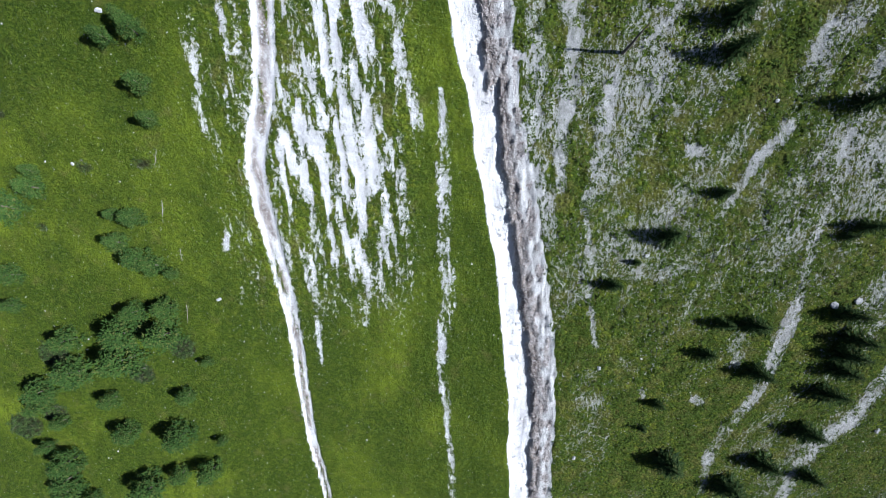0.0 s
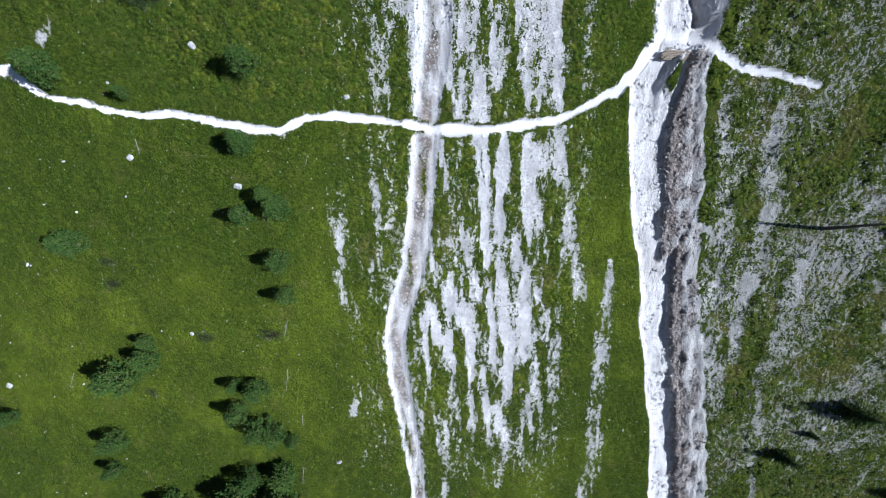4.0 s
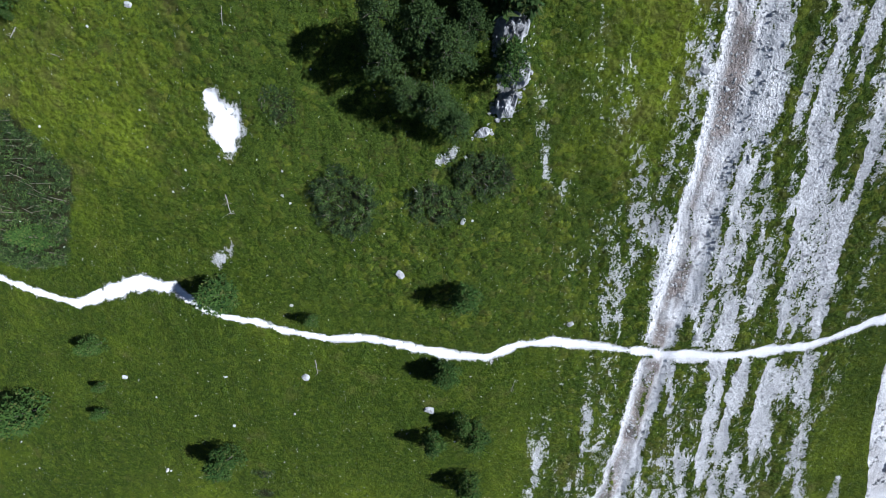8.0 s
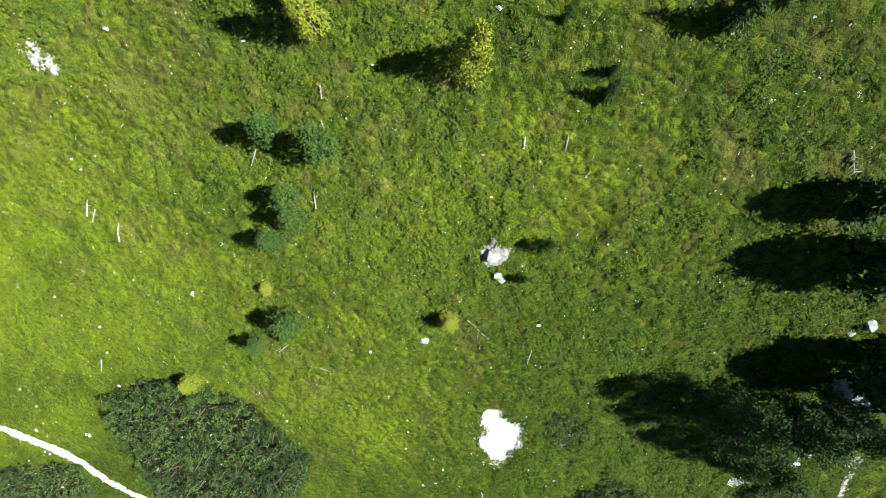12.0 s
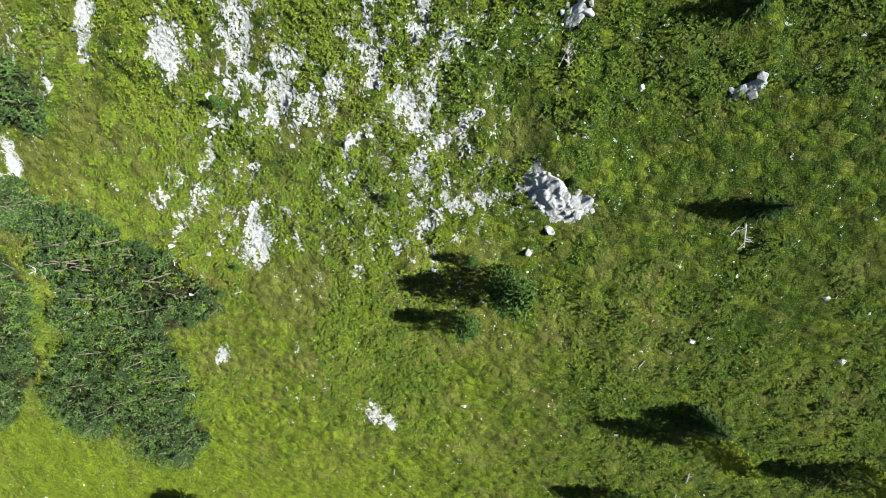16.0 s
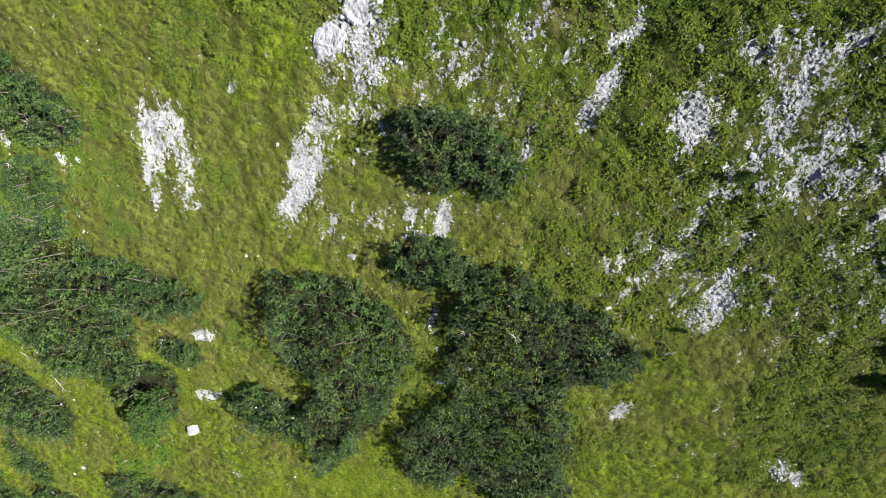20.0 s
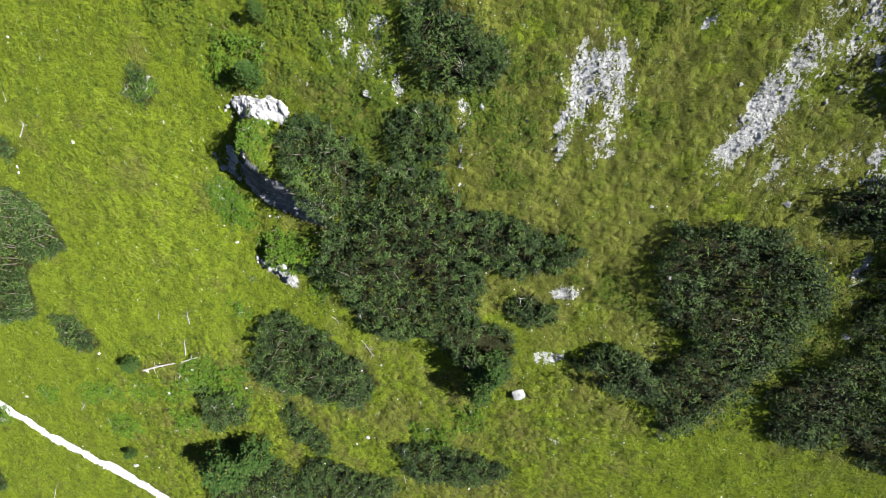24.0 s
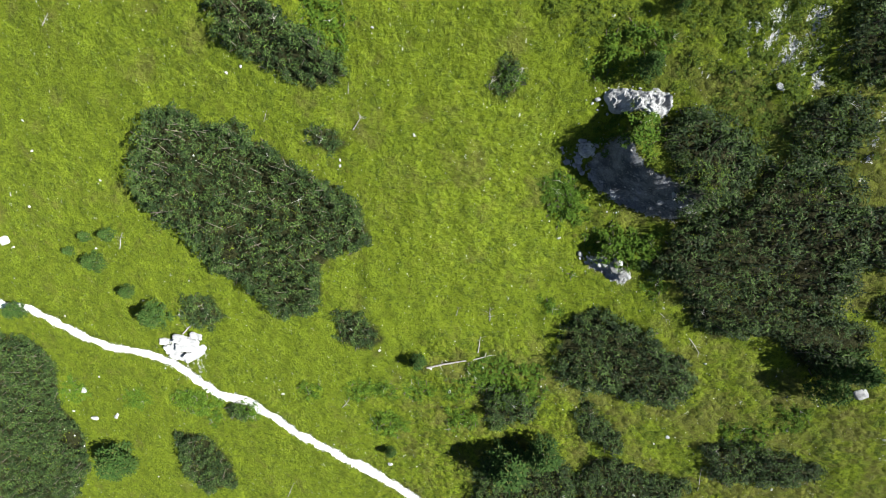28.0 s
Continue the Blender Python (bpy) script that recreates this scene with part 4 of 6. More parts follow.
def spruce_crown(name, material, height=1.0, radius=0.3, whorls=13, arms=9, bare=0.06):
    """Drooping whorls of branches, each a flat spray of twigs. Unit height and radius are scaled on placing."""
    base, along, width = [], [], []
    for i in range(whorls):
        f = i / (whorls - 1)
        z = height * (bare + (0.97 - bare) * f)
        r = radius * ((1 - f) ** 0.62 * 0.95 + 0.05) * rng.uniform(0.8, 1.12)
        n = max(4, round(arms * (1 - 0.5 * f)))
        for k in range(n):
            a = 2 * math.pi * (k + rng.uniform(-0.35, 0.35)) / n + i * 1.1
            length = r * rng.uniform(0.7, 1.15)
            out = np.array([math.cos(a), math.sin(a), 0])
            drop = rng.uniform(-0.28, 0.08)
            tan = np.array([-out[1], out[0], 0])
            root = np.array([0, 0, z + rng.uniform(-0.02, 0.02) * height])
            for s in range(5):
                p = root + out * length * s / 5 + np.array([0, 0, drop * length * (s / 5) ** 1.4])
                reach = length * (0.30 - 0.035 * s)
                for sgn in (-1, 1):
                    base.append(p)
                    along.append(out * reach * 0.75 + tan * sgn * reach * rng.uniform(0.5, 0.9) + np.array([0, 0, rng.uniform(-0.12, 0.16) * reach]))
                    width.append(reach * 0.3)
            base.append(root + out * length * 0.55)
            along.append(out * length * 0.5 + np.array([0, 0, drop * length * 0.7]))
            width.append(length * 0.08)
    v, f = spike_fan((np.array(base), np.array(along), np.array(width)))
    return mesh_of(name, v, f, material)


def tube(path, radii, sides=7):
    """A tapering tube along points: verts, faces (quads)."""
    path = np.array(path, float)
    v, f = [], []
    for k, (p, r) in enumerate(zip(path, radii)):
        d = path[min(k + 1, len(path) - 1)] - path[max(k - 1, 0)]
        d /= np.linalg.norm(d) + 1e-9
        e = np.cross(d, (0.31, 0.87, 0.4) if abs(d[1]) < 0.9 else (1, 0, 0.2))
        e /= np.linalg.norm(e)
        g = np.cross(d, e)
        for s in range(sides):
            a = 2 * math.pi * s / sides
            v.append(p + r * (math.cos(a) * e + math.sin(a) * g))
        if k:
            o = (k - 1) * sides
            f += [(o + s, o + (s + 1) % sides, o + sides + (s + 1) % sides, o + sides + s) for s in range(sides)]
    return np.array(v), np.array(f)


def join(pieces):
    v, f, o = [], [], 0
    for a, b in pieces:
        v.append(a)
        f.append(np.asarray(b) + o)
        o += len(a)
    return np.concatenate(v), np.concatenate(f)


def trunk_mesh(name, material, top=0.95, r=0.02, limbs=0):
    pieces = [tube([(0, 0, -0.06), (0.004, 0, 0.3 * top), (0, 0.006, 0.7 * top), (0, 0, top)], [r * 1.3, r, r * 0.6, r * 0.12])]
    for k in range(limbs):
        a, z = k * 2.4, 0.3 + 0.5 * k / max(1, limbs)
        pieces.append(tube([(0, 0, z), (0.12 * math.cos(a), 0.12 * math.sin(a), z + 0.1), (0.26 * math.cos(a), 0.26 * math.sin(a), z + 0.17)], [r * 0.5, r * 0.35, r * 0.1], 5))
    return mesh_of(name, *join(pieces), material, True)


def leafy_crown(name, material, clusters, per, leaf, cone=0.0, low=0.25, clump=0.085):
    """Clumps of leaves round the limbs of a unit tree (height 1, crown radius 0.33)."""
    base, along, width = [], [], []
    for k in range(clusters):
        z = low + (0.97 - low) * ((k + 0.5) / clusters)
        f = (z - low) / (1 - low)
        r = 0.33 * (math.sin(math.pi * min(1, 0.25 + 0.72 * f)) * (1 - cone) + cone * (1.05 - f))
        a, rr = k * 2.39996 + rng.uniform(-0.4, 0.4), r * rng.uniform(0.45, 1.0)
        c = np.array([rr * math.cos(a), rr * math.sin(a), z])
        size = clump * rng.uniform(0.7, 1.4)
        d = rng.normal(size=(per, 3))
        d /= np.linalg.norm(d, axis=1, keepdims=True)
        p = c + d * size * rng.uniform(0.35, 1.0, (per, 1)) * (1, 1, 0.7)
        base.append(p)
        along.append((d + rng.normal(size=(per, 3)) * 0.8) * leaf)
        width.append(np.full(per, leaf * 0.6))
    v, f = spike_fan((np.concatenate(base), np.concatenate(along), np.concatenate(width)), 1.3)
    return mesh_of(name, v, f, material)


def tree_stock(kind, label, category, crowns, trunk):
    """One tree of a kind for each crown, kept far below the ground's own places until copied."""
    stock = []
    for crown in crowns:
        base = tagged(new(kind), label, category, group=kind.replace("_", " ") + "s of the slope")
        part("trunk", trunk, base)
        part("crown", crown, base)
        stock.append(base)
    return stock


SPRUCES = tree_stock("spruce_tree", "young green spruce standing in the alpine meadow", "tree", [leafy_crown("crown", NEEDLES, 60 + 6 * k, 36, 0.027, 0.5 - 0.1 * k, 0.10, 0.085) for k in range(4)], trunk_mesh("trunk", BARK))
DARKS = tree_stock("mountain_spruce", "dark green spruce on the stony slope beside the torrent", "tree", [spruce_crown("crown", DARKNEEDLES, whorls=18, arms=14, radius=0.33) for k in range(3)], trunk_mesh("trunk", BARK))
TALLS = tree_stock("tall_tree", "tall dark-crowned tree casting a long shadow on the meadow", "tree", [leafy_crown("crown", DARKNEEDLES, 70, 60, 0.036, 0.35, 0.12) for k in range(2)], trunk_mesh("trunk", BARK, 0.9, 0.016, 8))
BEECHES = tree_stock("broadleaf_tree", "large dark-green leafy tree beside a rock step", "tree", [leafy_crown("crown", BEECH, 56, 110, 0.017) for k in range(3)], trunk_mesh("trunk", BARK, 0.85, 0.02, 9))
LARCHES = tree_stock("larch_tree", "pale yellow-green larch standing in the meadow", "tree", [leafy_crown("crown", LARCH, 90, 44, 0.022, 0.7, 0.1, 0.075) for k in range(2)], trunk_mesh("trunk", BARK, 0.95, 0.016, 6))
USED = {}


def stand(stock, x, y, height, radius):
    k = USED.get(id(stock), 0)
    USED[id(stock)] = k + 1
    first = stock[k % len(stock)]
    s = radius / 0.33
    m = pose(x, y, level(x, y) - 0.05, rng.uniform(-3, 3), rng.uniform(-3, 3), rng.uniform(0, 360)) @ Matrix.Diagonal((s, s, height, 1))
    if k < len(stock):
        first.matrix_basis = m
    else:
        copy_thing(first, m @ Matrix.Diagonal([1 / v for v in (*first.scale, 1)]))


def spruce(x, y, h, r):
    stand(SPRUCES, x, y, h * 1.35, r * 1.08)


def dark_spruce(x, y, h, r):
    stand(DARKS, x, y, h, r * 0.82)


def tall_spruce(x, y, h, r):
    stand(TALLS, x, y, h, r)


def beech(x, y, h, r):
    stand(BEECHES, x, y, h * 1.12, r * 0.92)


def larch(x, y, h, r):
    stand(LARCHES, x, y, h, r * 0.9)


def tufts(x, y, z, size, lift, tiers, arms):
    """Upright needle tufts at many places: tiers of slim sprays round a shoot."""
    n = len(x)
    base, along, width = [], [], []
    for t in range(tiers):
        f = t / max(1, tiers - 1)
        for k in range(arms):
            a = 2 * math.pi * (k + t * 0.5) / arms + rng.uniform(-0.4, 0.4, n) + np.arange(n) * 1.3
            r = size * (1.0 - 0.6 * f) * rng.uniform(0.7, 1.25, n)
            up = r * (0.25 + 0.9 * f) + lift * 0.2
            base.append(np.stack([x + 0.12 * r * np.cos(a), y + 0.12 * r * np.sin(a), z - size * 0.5 + size * 0.8 * f], -1))
            along.append(np.stack([r * np.cos(a), r * np.sin(a), up], -1))
            width.append(r * 0.2)
    return spike_fan((np.concatenate(base), np.concatenate(along), np.concatenate(width)))


def blades(x, y, z, size, count):
    """Tussocks of upright and leaning blades."""
    n = len(x)
    base, along, width = [], [], []
    for k in range(count):
        a, lean = rng.uniform(0, 6.28, n), rng.uniform(0.2, 0.8, n)
        r = size * rng.uniform(0.0, 0.55, n)
        c, s = np.cos(a), np.sin(a)
        base.append(np.stack([x + r * c, y + r * s, z - 0.06 * np.ones(n)], -1))
        along.append(np.stack([size * lean * c, size * lean * s, size * rng.uniform(0.7, 1.2, n)], -1))
        width.append(size * rng.uniform(0.06, 0.13, n))
    return spike_fan((np.concatenate(base), np.concatenate(along), np.concatenate(width)))


def domes(x, y, z, radius, count, leaf, flat=2.0, tall=0.8):
    """Rounded cushions: small leaves all over a dome at each place."""
    n = len(x)
    base, along, width = [], [], []
    for k in range(count):
        d = rng.normal(size=(n, 3))
        d[:, 2] = np.abs(d[:, 2]) * 0.9 + 0.1
        d /= np.linalg.norm(d, axis=1, keepdims=True)
        base.append(np.stack([x, y, z], -1) + d * (radius * rng.uniform(0.7, 1.05, n))[:, None] * (1, 1, tall))
        a = rng.normal(size=(n, 3)) * (0.9, 0.9, 0.4) + d * (0.8, 0.8, 0.3)
        along.append(a * (leaf * rng.uniform(0.7, 1.2, n))[:, None] if np.ndim(leaf) else a * leaf)
        width.append(leaf * rng.uniform(0.4, 0.75, n))
    return spike_fan((np.concatenate(base), np.concatenate(along), np.concatenate(width)), flat)


def inside(x, y, outline):
    """How deep places lie within a closed outline, in metres; negative outside."""
    gap, odd = np.full(x.shape, 1e9), np.zeros(x.shape, bool)
    for (ax, ay), (bx, by) in zip(outline, outline[1:] + outline[:1]):
        dx, dy = bx - ax, by - ay
        k = np.clip(((x - ax) * dx + (y - ay) * dy) / (dx * dx + dy * dy + 1e-9), 0, 1)
        gap = np.minimum(gap, np.hypot(x - ax - k * dx, y - ay - k * dy))
        odd ^= ((ay > y) != (by > y)) & (x < ax + (y - ay) * dx / (dy if abs(dy) > 1e-9 else 1e-9))
    return np.where(odd, gap, -gap)


def thicket(h, *blobs, outline=(), leaves=None, kind="dwarf_pine_thicket", label=""):
    """A thicket of dwarf pine within an outline, or over the union of some ovals: upright shoots over a low frame of stems."""
    if outline:
        ends = np.array(outline)
        (x0, y0), (x1, y1) = ends.min(0), ends.max(0)
    else:
        x0, x1 = min(b[0] - b[2] for b in blobs), max(b[0] + b[2] for b in blobs)
        y0, y1 = min(b[1] - b[3] for b in blobs), max(b[1] + b[3] for b in blobs)

    def depth_at(x, y):
        if outline:
            return inside(x, y, outline)
        total = np.zeros(x.shape)
        for bx, by, rx, ry in blobs:
            q = 1 - np.hypot((x - bx) / rx, (y - by) / ry)
            total += np.exp(np.clip(q * min(rx, ry) / 0.9, -20, 8))
        return 0.9 * np.log(total + 1e-12)

    gap = 0.52
    gx, gy = np.meshgrid(np.arange(x0 - 0.5, x1 + 0.5, gap), np.arange(y0 - 0.5, y1 + 0.5, gap))
    gx, gy = gx.ravel() + rng.uniform(-0.2, 0.2, gx.size), gy.ravel() + rng.uniform(-0.2, 0.2, gy.size)
    depth = depth_at(gx, gy)
    depth += 0.10 + 1.1 * (fbm(gx, gy, 0.45, 3, 33) - 0.5) + 0.5 * (vnoise(gx, gy, 1.7, 35) - 0.5)
    ok = (depth > 0) & (fbm(gx, gy, 0.5, 2, 44) > 0.2)
    gx, gy, depth = gx[ok], gy[ok], depth[ok]
    rise = h * (0.30 + 0.70 * ease(0.0, 1.0, depth)) * (0.35 + 1.3 * fbm(gx, gy, 0.55, 2, 37)) * rng.uniform(0.62, 1.25, len(gx))
    # shoots down the sides, so that the edge stands closed to the ground
    rim = np.flatnonzero(depth < 1.1)
    for share in (0.62, 0.28):
        gx, gy = np.concatenate([gx, gx[rim] + rng.uniform(-0.2, 0.2, len(rim))]), np.concatenate([gy, gy[rim] + rng.uniform(-0.2, 0.2, len(rim))])
        rise = np.concatenate([rise, rise[rim] * share])
    gz = lattice(ZZ, gx, gy) + rise
    top = domes(gx, gy, gz - 0.36, 0.235 * rng.uniform(0.75, 1.25, len(gx)), 28, 0.092, 0.6, 1.75)
    low = tufts(gx, gy, gz - 0.4 * rise - 0.2, 0.30 * rng.uniform(0.8, 1.2, len(gx)), 0.0, 1, 4)
    near = (slice(*np.searchsorted(GX, [x0, x1])), slice(*np.searchsorted(GY, [y0, y1])))
    # thicket floor: needle litter plus the canopy's shade, put into the ground colour
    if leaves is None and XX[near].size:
        F["shaded_litter"][near] = np.maximum(F["shaded_litter"][near], 0.9 * ease(-0.1, 0.3, depth_at(XX[near], YY[near])))
    cx, cy = float(gx.mean()), float(gy.mean())
    root = new(kind)
    root.location = (cx, cy, level(cx, cy))
    tagged(root, label or "dense dark-green dwarf pine thicket on the slope" if h > 0.95 else "low dark-green juniper mat in the grass", "shrub")
    o = np.array(root.location)
    v, f = join([top, low])
    shoot = np.arange(len(gx))
    tone = rng.random(len(gx))
    tones = np.concatenate([np.tile(np.repeat(tone[shoot], 3), 28), np.tile(np.repeat(tone[shoot], 3), 4)])
    me = mesh_of("foliage", v - o, f, leaves or PINE)
    me.attributes.new("tone", "FLOAT", "POINT").data.foreach_set("value", tones.astype(np.float32))
    tagged(part("foliage", me, root), kind="stuff")
    pick = rng.choice(len(gx), min(len(gx), max(6, len(gx) // 6)), replace=False)
    stems = []
    for k in pick:
        a = rng.uniform(0, 6.28)
        p = np.array([gx[k], gy[k], gz[k] - rise[k] - 0.1]) - o
        stems.append(tube([p, p + (0.3 * math.cos(a), 0.3 * math.sin(a), rise[k] * 0.6), p + (0.5 * math.cos(a), 0.5 * math.sin(a), rise[k] * 0.95 + 0.1)], [0.05, 0.035, 0.015], 4))
    tagged(part("stem_tangle", mesh_of("stem_tangle", *join(stems), BARK), root), kind="stuff")
    bare = rng.choice(len(gx), max(1, len(gx) // 320), replace=False)
    twigs = []
    for k in bare:
        p = np.array([gx[k], gy[k], gz[k] + 0.1]) - o
        for _ in range(6):
            d = np.array([*rng.normal(size=2) * 0.22, rng.uniform(0.05, 0.3)])
            twigs.append(tube([p, p + d * 0.6 + (0, 0, 0.05), p + d], [0.014, 0.010, 0.005], 3))
    tagged(part("dead_twig_tangle", mesh_of("dead_twig_tangle", *join(twigs), DEADWOOD), root, "bleached dead twigs"), kind="stuff")


def brush(h, *blobs):
    thicket(h * 0.6, *[(x, y, rx * 0.8, ry * 0.8) for x, y, rx, ry in blobs], leaves=BRUSH, kind="leafy_shrub", label="bright green leafy shrub growing in the meadow")


# ---- rock and dead wood ----
def stone_mesh(name, material, seed, points=22, flat=0.75):
    """A broken stone: the hull of random points on a squared ball, with planar faces."""
    bm = bmesh.new()
    r = np.random.default_rng(seed)
    for _ in range(points):
        d = r.normal(size=3)
        d /= np.max(np.abs(d)) ** 0.6 * np.linalg.norm(d) ** 0.4
        d *= r.uniform(0.82, 1.05)
        bm.verts.new((d[0], d[1], d[2] * flat))
    hull = bmesh.ops.convex_hull(bm, input=bm.verts[:])
    bmesh.ops.delete(bm, geom=[g for g in hull["geom_interior"] if isinstance(g, bmesh.types.BMVert)], context="VERTS")
    me = bpy.data.meshes.new(name)
    bm.to_mesh(me)
    bm.free()
    me.materials.append(material)
    return me


def plate_mesh(name, material, seed):
    """A broken bedrock plate, unit half sizes: a ragged four-sided outline with chipped upper edges."""
    r = np.random.default_rng(seed)
    corners = [(-1, -1), (1, -1), (1, 1), (-1, 1)]
    rim = []
    for (ax, ay), (bx, by) in zip(corners, corners[1:] + corners[:1]):
        for k in range(6):
            f = k / 6
            rim.append((ax + (bx - ax) * f + r.normal() * 0.05, ay + (by - ay) * f + r.normal() * 0.10))
    n = len(rim)
    rows = [[(x * q, y * q, z + r.normal() * 0.08 * (z > 0)) for x, y in rim] for q, z in ((1.03, -1.0), (1.0, 0.55), (0.93, 0.9), (0.5, 1.0))]
    v = [p for row in rows for p in row] + [(0, 0, 1.05)]
    f = [(i * n + k, i * n + (k + 1) % n, (i + 1) * n + (k + 1) % n) for i in range(3) for k in range(n)]
    f += [(i * n + k, (i + 1) * n + (k + 1) % n, (i + 1) * n + k) for i in range(3) for k in range(n)]
    f += [(3 * n + k, 3 * n + (k + 1) % n, 4 * n) for k in range(n)]
    return mesh_of(name, v, f, material)


BLOCKS = [stone_mesh("block", PALEROCK, 90 + k, 16, 1.0) for k in range(9)]
GREYBLOCKS = [stone_mesh("block", GREYROCK, 70 + k, 16, 1.0) for k in range(5)]
SLABS = [plate_mesh("slab", PALEROCK, 20 + k) for k in range(4)]
STONES = [stone_mesh("boulder", PALEROCK, 40 + k, 30, 0.8) for k in range(6)]


def boulder(x, y, r):
    k = len(USED.setdefault("boulders", []))
    USED["boulders"].append(1)
    ob = tagged(new("boulder", STONES[k % 6]), "pale limestone boulder lying in the grass", "boulder", "boulders in the meadow")
    ob.matrix_basis = pose(x, y, level(x, y) + r * 0.22, rng.uniform(-15, 15), rng.uniform(-15, 15), rng.uniform(0, 360)) @ Matrix.Diagonal((r * 0.95, r * rng.uniform(0.5, 0.9), r * 0.6, 1))


def outcrop(x, y, rx, ry, h, turn, loose=16):
    """A limestone outcrop: one pitted mass with stepped facets and steep sides, and loose blocks round its foot."""
    k = USED.get("outcrops", 0)
    USED["outcrops"] = k + 1
    r = np.random.default_rng(300 + k)
    root = tagged(new("rock_outcrop"), "white broken limestone outcrop rising from the turf", "rock")
    root.matrix_basis = pose(x, y, level(x, y), 0, 0, turn)
    c, sn = math.cos(radians(turn)), math.sin(radians(turn))
    nu, nv = int(2.5 * rx / 0.085), int(2.5 * ry / 0.085)
    u, v = np.meshgrid(np.linspace(-1.25, 1.25, nu) * rx, np.linspace(-1.25, 1.25, nv) * ry, indexing="ij")
    wx, wy = x + u * c - v * sn, y + u * sn + v * c
    q = np.hypot(u / rx, v / ry) + 0.75 * (fbm(wx, wy, 0.9, 3, 120 + k) - 0.5) + 0.12 * (fbm(wx, wy, 3.5, 2, 140 + k) - 0.5)
    d1, big = cells(wx + 0.3 * v, wy, 0.62, 5 + k)
    d2, small = cells(wx, wy + 0.4 * u, 0.26, 9 + k)
    pits = fbm(wx, wy, 3.0, 3, 150 + k)
    top = h * (0.62 + 0.55 * (big - 0.5) - 0.15 * ease(-1, 1, -u / rx)) + 0.30 * (small - 0.5) * min(1, h) + 0.16 * (pits - 0.5) - 0.10 * d2
    z = lattice(ZZ, wx, wy) - level(x, y) + top * ease(1.02, 0.84, q) - 0.5 * ease(0.95, 1.12, q)
    idx = np.arange(nu * nv).reshape(nu, nv)
    f = np.stack([idx[:-1, :-1], idx[1:, :-1], idx[1:, 1:], idx[:-1, 1:]], -1).reshape(-1, 4)
    f = f[(q[:-1, :-1] < 1.2).ravel()]
    part("mass", mesh_of("mass", np.stack([u, v, z], -1).reshape(-1, 3), f, PALEROCK), root)
    for i in range(loose):
        a, e = i * 2.39996, r.uniform(0.95, 1.3)
        u1, v1, size = e * rx * math.cos(a), e * ry * math.sin(a), 0.06 + 0.16 * r.random() ** 3
        off = root.matrix_basis.to_3x3() @ Vector((u1, v1, 0))
        part("block", BLOCKS[int(r.integers(len(BLOCKS)))], root).matrix_basis = pose(u1, v1, level(x + off.x, y + off.y) - level(x, y) + size * 0.2, r.normal() * 15, r.normal() * 15, r.uniform(0, 360)) @ Matrix.Diagonal((size * 1.3, size, size * 0.7, 1))


def slab_steps(x, y, turn, *plates):
    """Flat limestone plates beside the trail: along, across, half length, half width, lift."""
    root = tagged(new("stone_slabs"), "flat white limestone slabs beside the gravel trail", "rock")
    root.matrix_basis = pose(x, y, level(x, y), 0, 0, turn)
    r = np.random.default_rng(77)
    for k, (u, v, a, b, lift) in enumerate(plates):
        off = root.matrix_basis.to_3x3() @ Vector((u, v, 0))
        z = level(x + off.x, y + off.y) - level(x, y) + lift
        part("slab", SLABS[k % 4], root).matrix_basis = pose(u, v, z, 20 + r.normal() * 4, -4 + r.normal() * 3, r.normal() * 9) @ Matrix.Diagonal((a * 1.1, b * 1.3, 0.16, 1))


def crag(wide, count, *points):
    """Broken rock standing out of a rock step, each block a part."""
    root = tagged(new("limestone_crag"), "grey limestone rock face with broken blocks in the turf", "rock")
    x0, y0 = points[0]
    root.location = (x0, y0, level(x0, y0))
    r = np.random.default_rng(500 + len(points) + count)
    for i in range(count):
        k = (i + 0.5) / count * (len(points) - 1)
        (ax, ay), (bx, by) = points[int(k)], points[int(k) + 1]
        f, s = k - int(k), r.uniform(0.0, wide)
        ll = math.hypot(bx - ax, by - ay)
        x, y = ax + (bx - ax) * f - (by - ay) / ll * -s * 1.0, ay + (by - ay) * f + (bx - ax) / ll * s
        size = 0.07 + 0.2 * r.random() ** 2.5
        part("block", (GREYBLOCKS + BLOCKS)[int(r.integers(14))], root).matrix_basis = pose(x - x0, y - y0, level(x, y) - root.location.z + size * 0.1, r.normal() * 22, r.normal() * 22, r.uniform(0, 360)) @ Matrix.Diagonal((size * 1.5, size, size * 0.7, 1))


